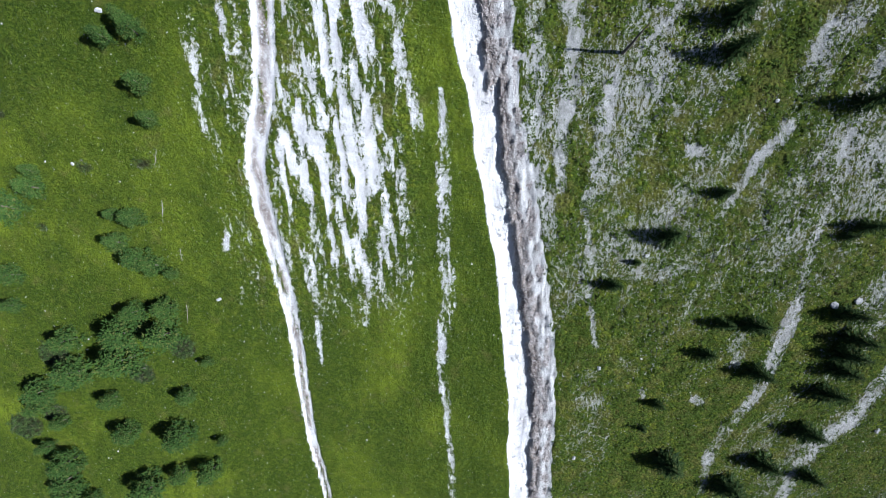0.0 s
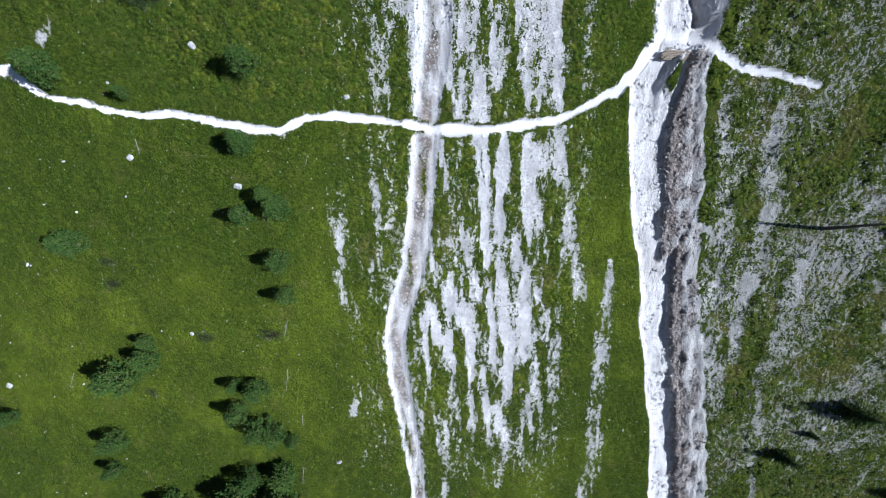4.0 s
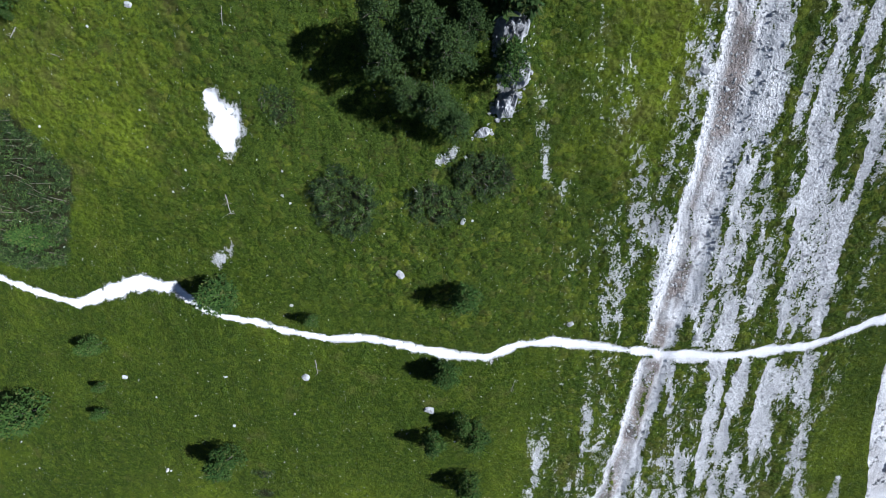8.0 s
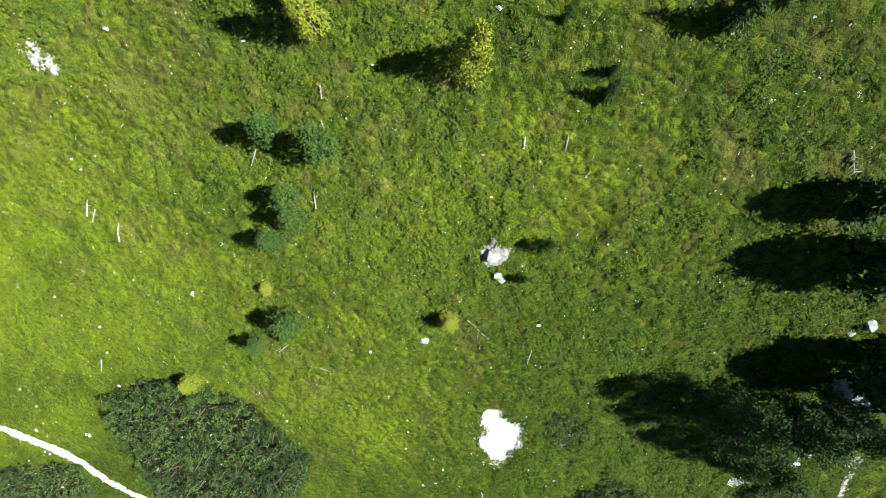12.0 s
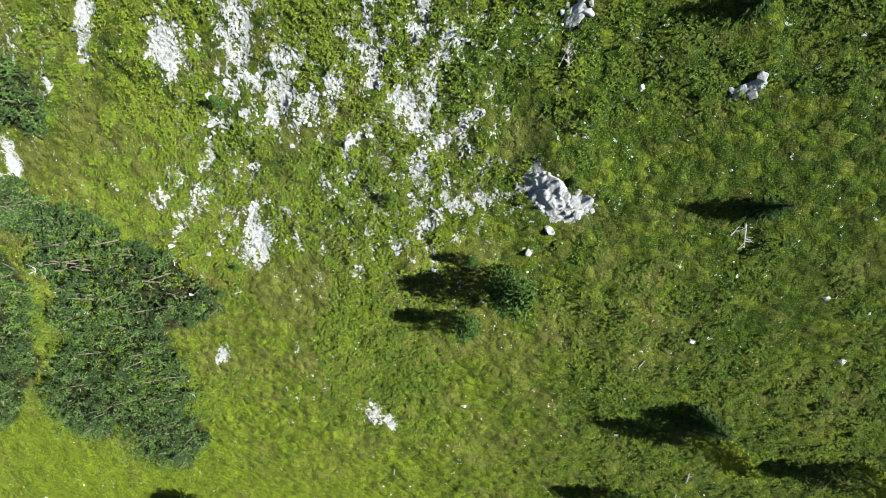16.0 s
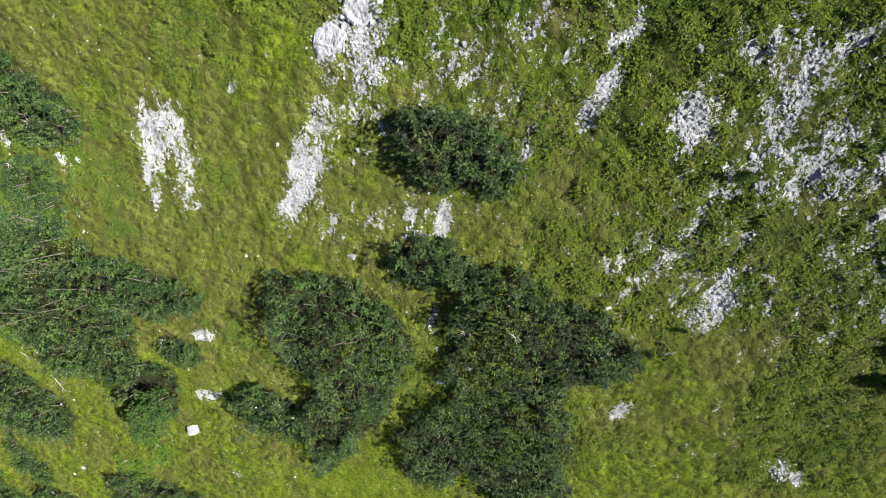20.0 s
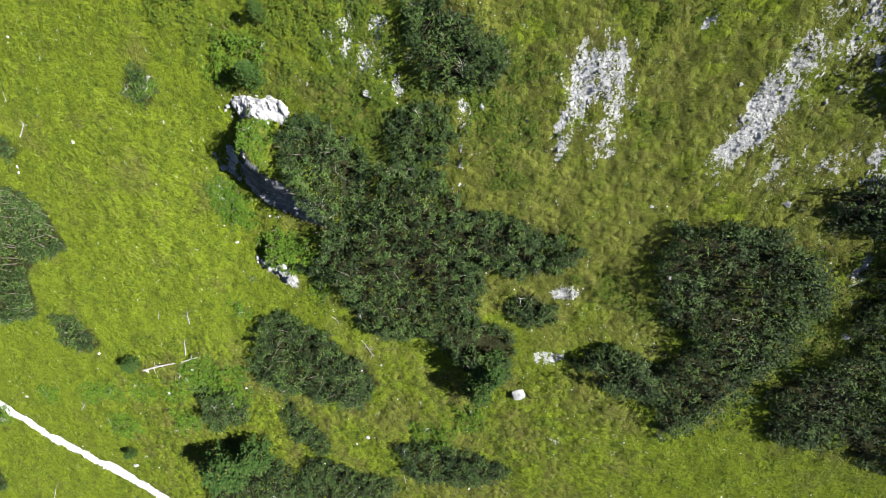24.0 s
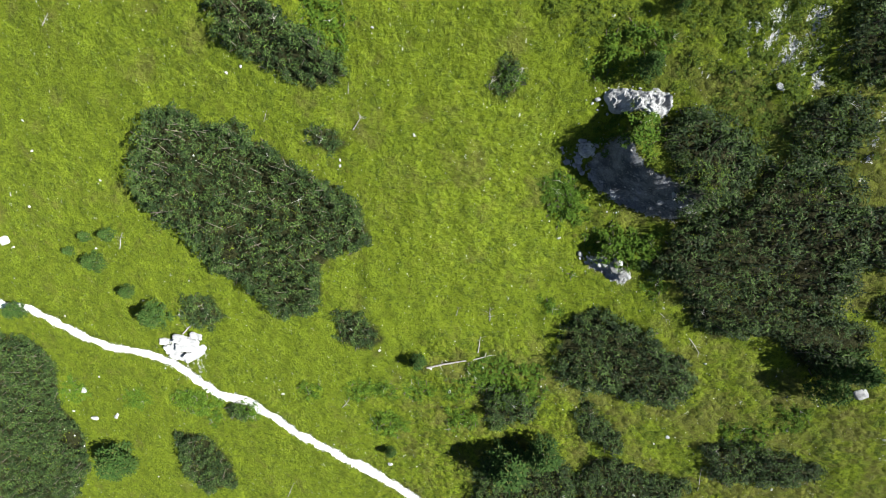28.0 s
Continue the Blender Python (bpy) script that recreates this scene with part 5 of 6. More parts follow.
def dead_log(x0, y0, x1, y1, thick, twigs):
    """A bleached fallen stem with broken side branches."""
    a, b = np.array([x0, y0, level(x0, y0) + thick * 0.6]), np.array([x1, y1, level(x1, y1) + thick * 0.6])
    mid = (a + b) / 2
    mid[2] = max(mid[2], level(mid[0], mid[1]) + thick * 0.6)
    o = a.copy()
    root = new("dead_log")
    root.location = a
    tagged(root, "bleached grey dead log with broken branches lying in grass", "log", "dead logs in the meadow")
    length = float(np.linalg.norm(b - a))
    thick *= 0.6
    stem = part("stem", mesh_of("stem", *tube([a - o, (a + mid) / 2 - o + length * np.array([0.015, 0.01, 0]), mid - o, (mid + b) / 2 - o - length * np.array([0.01, 0.015, 0]), b - o], [thick * 0.55, thick * 0.5, thick * 0.42, thick * 0.34, thick * 0.18], 7), DEADWOOD, True), root)
    d = (b - a) / length
    sidev = np.array([-d[1], d[0], 0])
    for k in range(twigs):
        f = rng.uniform(0.15, 0.98)
        p = a + (b - a) * f - o
        s = 1 if k % 2 else -1
        reach = min(length, 1.6) * rng.uniform(0.12, 0.4)
        e = p + sidev * s * reach + d * reach * rng.uniform(0.2, 0.7) + np.array([0, 0, rng.uniform(0.05, 0.4) * reach])
        part("branch", mesh_of("branch", *tube([p, (p + e) / 2 + (0, 0, 0.04), e], [thick * 0.2, thick * 0.14, thick * 0.06], 4), DEADWOOD), stem)


def snag(x, y, height):
    """A bare dead tree, still standing, with short broken branches."""
    root = new("dead_tree")
    root.location = (x, y, level(x, y) - 0.1)
    tagged(root, "bare grey dead tree still standing in the rubble", "tree")
    trunk = part("trunk", mesh_of("trunk", *tube([(0, 0, 0), (0.05, 0, height * 0.35), (0, 0.08, height * 0.7), (0.05, 0.05, height)], [0.24, 0.19, 0.13, 0.05], 8), BARK, True), root)
    for k in range(14):
        a, z = k * 2.4, height * (0.25 + 0.05 * k)
        r = 0.9 - 0.045 * k
        part("branch", mesh_of("branch", *tube([(0, 0, z), (0.5 * r * math.cos(a), 0.5 * r * math.sin(a), z + 0.05), (r * math.cos(a), r * math.sin(a), z - 0.1)], [0.05, 0.035, 0.012], 4), BARK), trunk)


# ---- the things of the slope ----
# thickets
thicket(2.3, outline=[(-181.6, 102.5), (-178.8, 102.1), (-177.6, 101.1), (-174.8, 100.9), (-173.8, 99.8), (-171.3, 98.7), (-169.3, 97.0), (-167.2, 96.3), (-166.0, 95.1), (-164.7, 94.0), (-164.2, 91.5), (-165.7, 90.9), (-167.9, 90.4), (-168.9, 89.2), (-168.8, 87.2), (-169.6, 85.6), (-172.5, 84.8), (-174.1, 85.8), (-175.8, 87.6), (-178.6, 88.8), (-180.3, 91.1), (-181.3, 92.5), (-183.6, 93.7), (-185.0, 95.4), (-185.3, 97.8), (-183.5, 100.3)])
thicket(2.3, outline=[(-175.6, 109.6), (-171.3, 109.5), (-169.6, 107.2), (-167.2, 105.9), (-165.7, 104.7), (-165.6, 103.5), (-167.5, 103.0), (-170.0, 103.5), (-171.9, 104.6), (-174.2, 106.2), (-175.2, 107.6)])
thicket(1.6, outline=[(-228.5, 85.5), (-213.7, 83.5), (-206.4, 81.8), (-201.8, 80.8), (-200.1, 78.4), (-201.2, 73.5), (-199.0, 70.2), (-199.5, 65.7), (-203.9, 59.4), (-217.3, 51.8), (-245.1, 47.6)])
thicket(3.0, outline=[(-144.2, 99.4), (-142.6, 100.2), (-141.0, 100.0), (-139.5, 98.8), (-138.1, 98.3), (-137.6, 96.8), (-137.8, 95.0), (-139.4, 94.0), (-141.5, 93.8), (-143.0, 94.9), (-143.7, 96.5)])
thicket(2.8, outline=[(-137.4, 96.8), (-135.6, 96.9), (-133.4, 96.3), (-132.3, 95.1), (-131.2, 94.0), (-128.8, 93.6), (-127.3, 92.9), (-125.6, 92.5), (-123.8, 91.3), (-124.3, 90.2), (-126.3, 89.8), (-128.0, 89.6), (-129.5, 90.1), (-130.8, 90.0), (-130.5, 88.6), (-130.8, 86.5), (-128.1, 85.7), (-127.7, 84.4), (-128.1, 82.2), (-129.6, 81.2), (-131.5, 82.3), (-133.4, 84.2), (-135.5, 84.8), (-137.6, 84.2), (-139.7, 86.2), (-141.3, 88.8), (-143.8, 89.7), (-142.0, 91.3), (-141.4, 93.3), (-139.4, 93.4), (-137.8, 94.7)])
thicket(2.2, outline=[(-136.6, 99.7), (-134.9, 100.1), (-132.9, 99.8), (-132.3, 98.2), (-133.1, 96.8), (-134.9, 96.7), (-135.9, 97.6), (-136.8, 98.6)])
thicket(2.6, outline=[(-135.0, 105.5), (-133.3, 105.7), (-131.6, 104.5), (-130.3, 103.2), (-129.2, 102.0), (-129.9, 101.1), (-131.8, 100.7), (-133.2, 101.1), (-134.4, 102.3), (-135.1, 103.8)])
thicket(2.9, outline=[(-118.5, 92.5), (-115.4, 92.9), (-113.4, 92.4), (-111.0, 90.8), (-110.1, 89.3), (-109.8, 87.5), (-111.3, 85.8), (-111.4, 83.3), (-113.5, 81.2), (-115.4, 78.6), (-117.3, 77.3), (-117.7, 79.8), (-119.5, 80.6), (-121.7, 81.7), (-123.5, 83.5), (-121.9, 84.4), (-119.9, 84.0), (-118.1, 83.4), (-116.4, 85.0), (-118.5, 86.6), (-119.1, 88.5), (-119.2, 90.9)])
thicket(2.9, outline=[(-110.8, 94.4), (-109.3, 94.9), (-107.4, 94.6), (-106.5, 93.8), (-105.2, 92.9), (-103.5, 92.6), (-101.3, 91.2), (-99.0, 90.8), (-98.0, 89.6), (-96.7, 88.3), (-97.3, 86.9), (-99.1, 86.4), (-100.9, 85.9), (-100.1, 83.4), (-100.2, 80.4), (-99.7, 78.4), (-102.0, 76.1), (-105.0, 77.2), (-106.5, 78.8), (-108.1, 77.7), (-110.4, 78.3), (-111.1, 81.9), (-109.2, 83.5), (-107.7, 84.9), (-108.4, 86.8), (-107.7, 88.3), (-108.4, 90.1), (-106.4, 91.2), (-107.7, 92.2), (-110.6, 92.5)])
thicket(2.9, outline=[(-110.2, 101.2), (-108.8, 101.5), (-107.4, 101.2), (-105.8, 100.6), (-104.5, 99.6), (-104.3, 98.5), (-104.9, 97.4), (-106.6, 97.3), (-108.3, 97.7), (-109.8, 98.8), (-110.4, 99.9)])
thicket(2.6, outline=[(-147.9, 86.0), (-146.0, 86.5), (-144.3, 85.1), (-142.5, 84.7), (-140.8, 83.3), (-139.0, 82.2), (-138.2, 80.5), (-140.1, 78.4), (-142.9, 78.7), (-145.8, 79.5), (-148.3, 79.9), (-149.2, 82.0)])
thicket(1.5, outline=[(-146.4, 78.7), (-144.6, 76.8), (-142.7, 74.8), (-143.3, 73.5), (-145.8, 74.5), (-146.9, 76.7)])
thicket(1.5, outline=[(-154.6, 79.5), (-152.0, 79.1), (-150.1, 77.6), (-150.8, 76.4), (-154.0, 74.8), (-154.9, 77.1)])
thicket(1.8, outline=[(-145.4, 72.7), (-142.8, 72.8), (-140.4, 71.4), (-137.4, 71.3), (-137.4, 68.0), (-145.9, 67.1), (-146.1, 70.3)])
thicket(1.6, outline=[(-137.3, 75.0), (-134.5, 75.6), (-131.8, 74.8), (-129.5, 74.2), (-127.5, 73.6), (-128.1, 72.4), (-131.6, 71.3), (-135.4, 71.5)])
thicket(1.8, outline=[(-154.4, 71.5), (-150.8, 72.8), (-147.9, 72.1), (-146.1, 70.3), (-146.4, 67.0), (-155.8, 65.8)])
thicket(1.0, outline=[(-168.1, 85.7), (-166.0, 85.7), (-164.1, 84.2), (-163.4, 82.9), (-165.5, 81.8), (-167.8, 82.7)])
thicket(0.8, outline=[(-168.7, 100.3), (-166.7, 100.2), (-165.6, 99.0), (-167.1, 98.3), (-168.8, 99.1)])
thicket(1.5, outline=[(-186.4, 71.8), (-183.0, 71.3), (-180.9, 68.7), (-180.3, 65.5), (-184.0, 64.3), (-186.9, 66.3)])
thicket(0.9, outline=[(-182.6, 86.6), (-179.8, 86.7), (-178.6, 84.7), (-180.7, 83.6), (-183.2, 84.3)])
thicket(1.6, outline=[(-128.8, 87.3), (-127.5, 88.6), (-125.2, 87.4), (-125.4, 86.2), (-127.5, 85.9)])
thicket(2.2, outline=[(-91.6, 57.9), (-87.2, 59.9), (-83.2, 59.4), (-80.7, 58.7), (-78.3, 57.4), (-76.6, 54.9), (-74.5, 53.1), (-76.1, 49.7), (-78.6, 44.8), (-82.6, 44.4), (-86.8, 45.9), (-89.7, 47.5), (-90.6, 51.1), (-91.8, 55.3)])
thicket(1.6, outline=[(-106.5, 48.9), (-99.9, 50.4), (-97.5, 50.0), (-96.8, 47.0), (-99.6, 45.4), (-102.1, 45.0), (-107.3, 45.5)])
thicket(0.9, (-154.1, 102.8, 1.1, 1.3))
thicket(0.9, (-179.0, 74.7, 1.6, 1.1))
thicket(1.3, (-51.1, 50.5, 2.2, 2.1), (-50.3, 49.1, 1.8, 1.5))
thicket(1.2, (-43.0, 49.9, 2.3, 1.6))
thicket(1.2, (-39.4, 52.1, 2.6, 1.6))
thicket(0.6, (-55.2, 57.6, 0.9, 0.7), (-54.7, 56.8, 0.9, 0.9))
brush(0.9, (-177.7, 74.9, 2.0, 1.5))
brush(0.9, (-190.8, 75.2, 2.2, 1.7))
brush(0.9, (-184.3, 76.1, 1.4, 1.1))
brush(0.9, (-156.8, 78.6, 2.2, 1.7))
brush(0.9, (-160.5, 78.3, 2.3, 1.7))
brush(0.9, (-163.7, 78.1, 1.6, 1.2))
brush(0.9, (-152.8, 78.3, 1.9, 1.4))
brush(0.9, (-156.4, 75.7, 1.9, 1.5))
brush(0.9, (-149.4, 95.6, 1.8, 1.4))
brush(0.9, (-149.6, 86.6, 1.1, 0.9))
brush(0.9, (-148.3, 88.5, 1.2, 0.9))
brush(0.9, (-144.9, 91.1, 1.8, 1.4))
brush(0.9, (-146.1, 91.7, 1.3, 1.0))
brush(0.9, (-142.1, 88.2, 1.3, 1.0))
brush(0.9, (-133.9, 76.0, 2.3, 1.8))
brush(0.9, (-131.0, 77.9, 1.7, 1.3))
brush(0.9, (-171.1, 77.6, 1.1, 0.8))
brush(0.9, (-181.9, 73.6, 1.3, 1.0))
brush(0.9, (-198.7, 75.6, 2.3, 1.8))
brush(0.9, (-153.6, 102.9, 1.0, 0.8))
brush(1.3, (-147.0, 103.7, 1.9, 1.5), (-145.8, 104.3, 1.4, 1.0))
brush(1.3, (-146.3, 99.1, 1.7, 1.0), (-144.8, 98.6, 1.1, 0.9))
brush(1.0, (-149.7, 95.2, 1.7, 2.0), (-148.4, 94.0, 1.2, 1.2))
brush(1.2, (-145.5, 91.8, 2.2, 1.5), (-143.5, 90.8, 1.5, 1.1))
brush(1.0, (-166.2, 106.3, 1.3, 1.8), (-167.0, 107.4, 1.2, 1.2))
brush(0.8, (-154.1, 102.8, 1.3, 1.1))
brush(1.2, (-183.2, 75.4, 3.4, 1.9), (-165.9, 78.1, 2.1, 1.4))
brush(1.1, (-153.8, 80.6, 2.9, 1.7), (-151.8, 79.1, 2.4, 1.9))
brush(0.9, (-150.2, 95.7, 1.4, 1.4), (-149.0, 94.5, 1.2, 1.1))
brush(1.0, (-163.2, 74.6, 2.7, 1.5))
thicket(0.3, (-62.5, 21.7, 1.1, 0.5))
thicket(0.3, (-62.6, 18.8, 1.1, 0.7))
thicket(0.3, (-43.0, 12.2, 1.5, 0.7))
thicket(0.3, (-51.8, 11.7, 1.4, 0.6))
thicket(0.3, (-61.3, 3.3, 0.8, 0.5))
thicket(0.9, (-65.9, -17.9, 2.8, 2.3))
thicket(0.9, (-68.4, -29.4, 2.4, 1.9))
thicket(0.9, (-74.2, -31.6, 3.0, 2.4))
thicket(0.9, (-43.8, -16.7, 2.4, 1.9))
thicket(0.9, (-51.6, -21.4, 2.3, 1.8))
# trees: kind, place, height, crown radius
spruce(-43.5, 27.1, 3.7, 1.25)
spruce(-40.8, 29.0, 3.3, 1.04)
spruce(-39.6, 27.7, 3.9, 1.37)
spruce(-40.1, 21.7, 3.8, 1.30)
spruce(-39.7, 17.6, 3.6, 1.21)
spruce(-42.2, 34.6, 3.6, 1.18)
spruce(-48.7, 5.0, 3.1, 0.96)
spruce(-45.6, 4.5, 4.1, 1.47)
spruce(-48.8, 0.8, 4.5, 1.67)
spruce(-46.0, -1.5, 4.9, 1.85)
spruce(-42.2, -3.9, 3.1, 0.93)
spruce(-65.6, 23.8, 4.4, 1.60)
spruce(-64.2, 6.0, 6.2, 2.53)
spruce(-59.4, 8.8, 4.4, 1.60)
spruce(-59.5, 11.1, 3.1, 0.93)
spruce(-84.2, 6.7, 4.9, 1.83)
spruce(-85.6, 3.1, 4.6, 1.72)
spruce(-82.8, -0.8, 3.4, 1.11)
spruce(-67.5, -4.2, 4.4, 1.58)
spruce(-44.5, -2.6, 4.3, 1.56)
spruce(-69.0, -9.2, 3.8, 1.28)
spruce(-48.4, -10.0, 5.1, 1.66)
spruce(-44.1, -9.5, 4.8, 1.81)
spruce(-50.7, -13.3, 7.3, 2.71)
spruce(-61.1, -14.9, 5.3, 2.05)
spruce(-52.1, -18.2, 7.9, 2.99)
spruce(-61.3, -20.8, 6.2, 2.58)
spruce(-67.6, -24.1, 5.5, 2.13)
spruce(-69.5, -27.3, 4.7, 1.76)
spruce(-56.8, -25.8, 4.3, 1.56)
spruce(-43.9, -25.2, 4.1, 1.46)
spruce(-66.6, -30.2, 3.6, 1.19)
spruce(-70.0, -35.2, 3.8, 1.30)
spruce(-54.8, -32.2, 5.2, 1.99)
spruce(-45.7, -32.6, 6.0, 2.39)
spruce(-66.3, -37.8, 5.7, 2.23)
spruce(-66.9, -41.2, 5.7, 2.26)
spruce(-41.4, -39.6, 5.3, 2.05)
spruce(-47.3, -40.8, 4.5, 1.64)
spruce(-52.5, -43.0, 6.2, 2.68)
spruce(-67.4, -43.8, 6.2, 2.48)
spruce(-63.4, -45.5, 4.1, 1.45)
spruce(-39.1, -34.2, 2.8, 0.80)
spruce(-39.2, -18.9, 2.7, 0.76)
spruce(-44.3, -13.7, 7.3, 2.71)
spruce(-40.7, 42.1, 4.2, 1.36)
spruce(-42.7, 34.6, 3.6, 1.17)
spruce(-62.6, 42.1, 4.6, 1.58)
spruce(-54.5, 39.7, 2.6, 0.69)
spruce(-1.7, 48.7, 2.6, 0.85)
spruce(-1.7, 50.0, 2.3, 0.75)
spruce(-87.9, 28.5, 4.8, 2.19)
spruce(-77.7, 36.7, 3.0, 1.13)
spruce(-79.7, 28.5, 2.0, 0.67)
spruce(-78.6, 31.8, 1.8, 0.53)
spruce(-38.0, 58.9, 4.1, 1.17)
spruce(-79.4, 47.4, 3.9, 1.42)
spruce(-73.9, 76.7, 3.1, 0.87)
spruce(-70.9, 75.8, 3.3, 0.93)
spruce(-73.4, 73.0, 2.8, 0.80)
spruce(-73.0, 71.9, 2.8, 0.81)
spruce(-74.7, 70.6, 2.6, 0.77)
spruce(-74.8, 65.2, 2.9, 0.99)
spruce(-77.3, 63.5, 2.0, 0.64)
spruce(-58.2, 70.4, 2.0, 0.52)
spruce(-59.3, 68.4, 1.4, 0.31)
spruce(-75.2, 63.9, 1.3, 0.32)
spruce(-81.1, 89.1, 4.4, 1.00)
spruce(-82.9, 87.3, 3.1, 0.76)
spruce(-82.7, 90.5, 1.3, 0.32)
spruce(-94.3, 97.7, 1.1, 0.26)
spruce(-102.2, 72.1, 3.1, 1.12)
spruce(-95.1, 90.0, 0.7, 0.18)
spruce(-96.4, 88.5, 0.8, 0.22)
spruce(-86.4, 93.4, 0.7, 0.16)
spruce(-194.0, 67.3, 2.8, 1.5)
spruce(-185.7, 84.7, 2.6, 1.38)
spruce(-194.6, 67.7, 3.1, 1.99)
spruce(-152.5, 71.8, 3.8, 2.02)
spruce(-149.6, 73.3, 3.0, 1.49)
spruce(-129.7, 82.8, 3.5, 1.44)
spruce(-191.2, 89.7, 1.9, 0.95)
spruce(-189.0, 92.3, 1.4, 0.62)
spruce(-188.3, 87.0, 1.4, 0.64)
spruce(-202.8, 84.6, 1.9, 1.05)
spruce(-130.4, 80.9, 3.0, 1.24)
spruce(-160.6, 81.3, 1.6, 0.69)
spruce(-191.7, 92.1, 1.2, 0.47)
spruce(-194.1, 90.8, 1.2, 0.48)
spruce(-163.4, 71.6, 1.2, 0.54)
spruce(-145.4, 102.7, 2.3, 0.77)
spruce(-144.3, 105.8, 1.6, 0.47)
dark_spruce(35.9, 24.5, 9.0, 2.41)
dark_spruce(32.0, 1.7, 8.0, 2.65)
dark_spruce(25.4, -5.4, 6.0, 1.66)
dark_spruce(38.5, 7.8, 5.0, 1.52)
dark_spruce(47.0, -11.4, 8.0, 2.65)
dark_spruce(41.3, -16.5, 6.0, 1.91)
dark_spruce(49.9, -19.4, 8.0, 2.62)
dark_spruce(60.6, -9.7, 8.0, 2.63)
dark_spruce(63.3, -13.7, 9.0, 3.03)
dark_spruce(63.2, -16.5, 9.0, 3.09)
dark_spruce(52.9, 18.4, 9.0, 2.29)
dark_spruce(62.7, -23.6, 9.0, 3.06)
dark_spruce(62.1, -31.4, 9.0, 3.21)
dark_spruce(39.3, -37.3, 9.0, 4.34)
dark_spruce(56.9, -37.9, 9.0, 3.52)
dark_spruce(58.5, 3.2, 7.0, 1.97)
dark_spruce(63.4, -19.1, 8.0, 2.81)
dark_spruce(35.7, -25.7, 5.0, 1.39)
dark_spruce(35.7, 28.3, 8.0, 2.62)
dark_spruce(34.1, -30.6, 4.0, 1.15)
dark_spruce(52.2, -43.2, 8.0, 4.04)
dark_spruce(67.1, -41.6, 7.0, 2.66)
dark_spruce(42.5, -11.2, 6.0, 1.85)
dark_spruce(56.7, 1.8, 4.0, 1.25)
dark_spruce(28.6, -1.9, 3.0, 0.83)
dark_spruce(-73.6, 99.3, 3.2, 0.79)
dark_spruce(-78.7, 93.8, 0.9, 0.34)
dark_spruce(-71.6, 92.6, 3.3, 0.84)
dark_spruce(-71.2, 82.6, 3.8, 1.31)
dark_spruce(-51.2, 80.6, 5.5, 1.11)
dark_spruce(-56.1, 77.9, 3.2, 0.70)
dark_spruce(-45.1, 72.7, 4.0, 1.07)
dark_spruce(-48.7, 81.6, 4.5, 0.91)
dark_spruce(-56.0, 78.9, 2.0, 0.43)
dark_spruce(-58.5, 81.1, 2.0, 0.41)
tall_spruce(-41.6, 69.5, 7.5, 1.86)
tall_spruce(-38.2, 63.1, 9.5, 2.15)
tall_spruce(-43.5, 72.6, 4.5, 1.29)
beech(-46.9, 60.8, 8.0, 1.59)
beech(-46.7, 58.9, 7.0, 1.52)
beech(-44.1, 60.0, 8.0, 1.74)
beech(-41.9, 59.3, 6.5, 1.86)
beech(-44.9, 57.1, 6.0, 1.35)
beech(-43.0, 56.4, 5.5, 1.60)
beech(-41.7, 55.1, 4.5, 1.33)
beech(-40.9, 60.6, 6.0, 1.40)
larch(-70.7, 81.3, 6.0, 1.14)
larch(-62.9, 79.4, 6.0, 1.18)
larch(-76.0, 67.5, 1.2, 0.60)
larch(-83.3, 59.8, 2.2, 1.03)
larch(-63.8, 65.6, 2.0, 0.94)
snag(23.2, 25.4, 10.0)
# boulders: place, radius in plan
boulder(-88.3, 95.8, 0.28)
boulder(-80.1, 90.9, 0.21)
boulder(-79.3, 91.9, 0.35)
boulder(-93.9, 98.6, 0.21)
boulder(-98.9, 91.2, 0.22)
boulder(-108.1, 86.0, 0.29)
boulder(-108.3, 90.6, 0.34)
boulder(-127.3, 80.4, 0.53)
boulder(-146.0, 90.0, 0.34)
boulder(-145.2, 90.2, 0.38)
boulder(-137.7, 101.2, 0.32)
boulder(-130.6, 100.0, 0.24)
boulder(-144.4, 89.1, 0.34)
boulder(-163.5, 70.0, 0.28)
boulder(-157.8, 78.4, 0.20)
boulder(-139.4, 75.3, 0.19)
boulder(-196.7, 72.3, 0.50)
boulder(-197.2, 75.7, 0.37)
boulder(-193.7, 72.9, 0.37)
boulder(-201.9, 91.8, 0.56)
boulder(59.1, -8.3, 0.68)
boulder(62.9, -7.7, 0.68)
boulder(30.1, -0.9, 0.42)
boulder(25.5, -19.4, 0.46)
boulder(-44.0, 30.3, 0.58)
boulder(-36.0, -8.2, 0.45)
boulder(43.0, 19.2, 0.36)
boulder(68.3, -41.1, 0.53)
boulder(78.1, -32.5, 0.61)
boulder(23.5, -37.3, 0.51)
boulder(-53.5, 12.2, 0.33)
boulder(-73.9, 21.3, 0.32)
boulder(-56.2, 33.6, 0.45)
boulder(-46.3, 44.0, 0.45)
boulder(-40.9, 48.5, 0.33)
boulder(-30.9, 39.3, 0.36)
boulder(-76.0, 32.9, 0.36)
boulder(-24.0, 58.9, 0.48)
boulder(-61.2, 69.8, 0.51)
boulder(-61.7, 70.1, 0.27)
boulder(-60.7, 68.5, 0.42)
boulder(-65.4, 64.1, 0.35)
boulder(-38.9, 65.9, 0.41)
boulder(-39.6, 65.3, 0.28)
boulder(-36.9, 68.0, 0.26)
boulder(-39.5, 68.0, 0.23)
boulder(15.4, 31.9, 0.43)
boulder(-82.5, 3.8, 0.47)
boulder(-19.4, 38.0, 0.35)
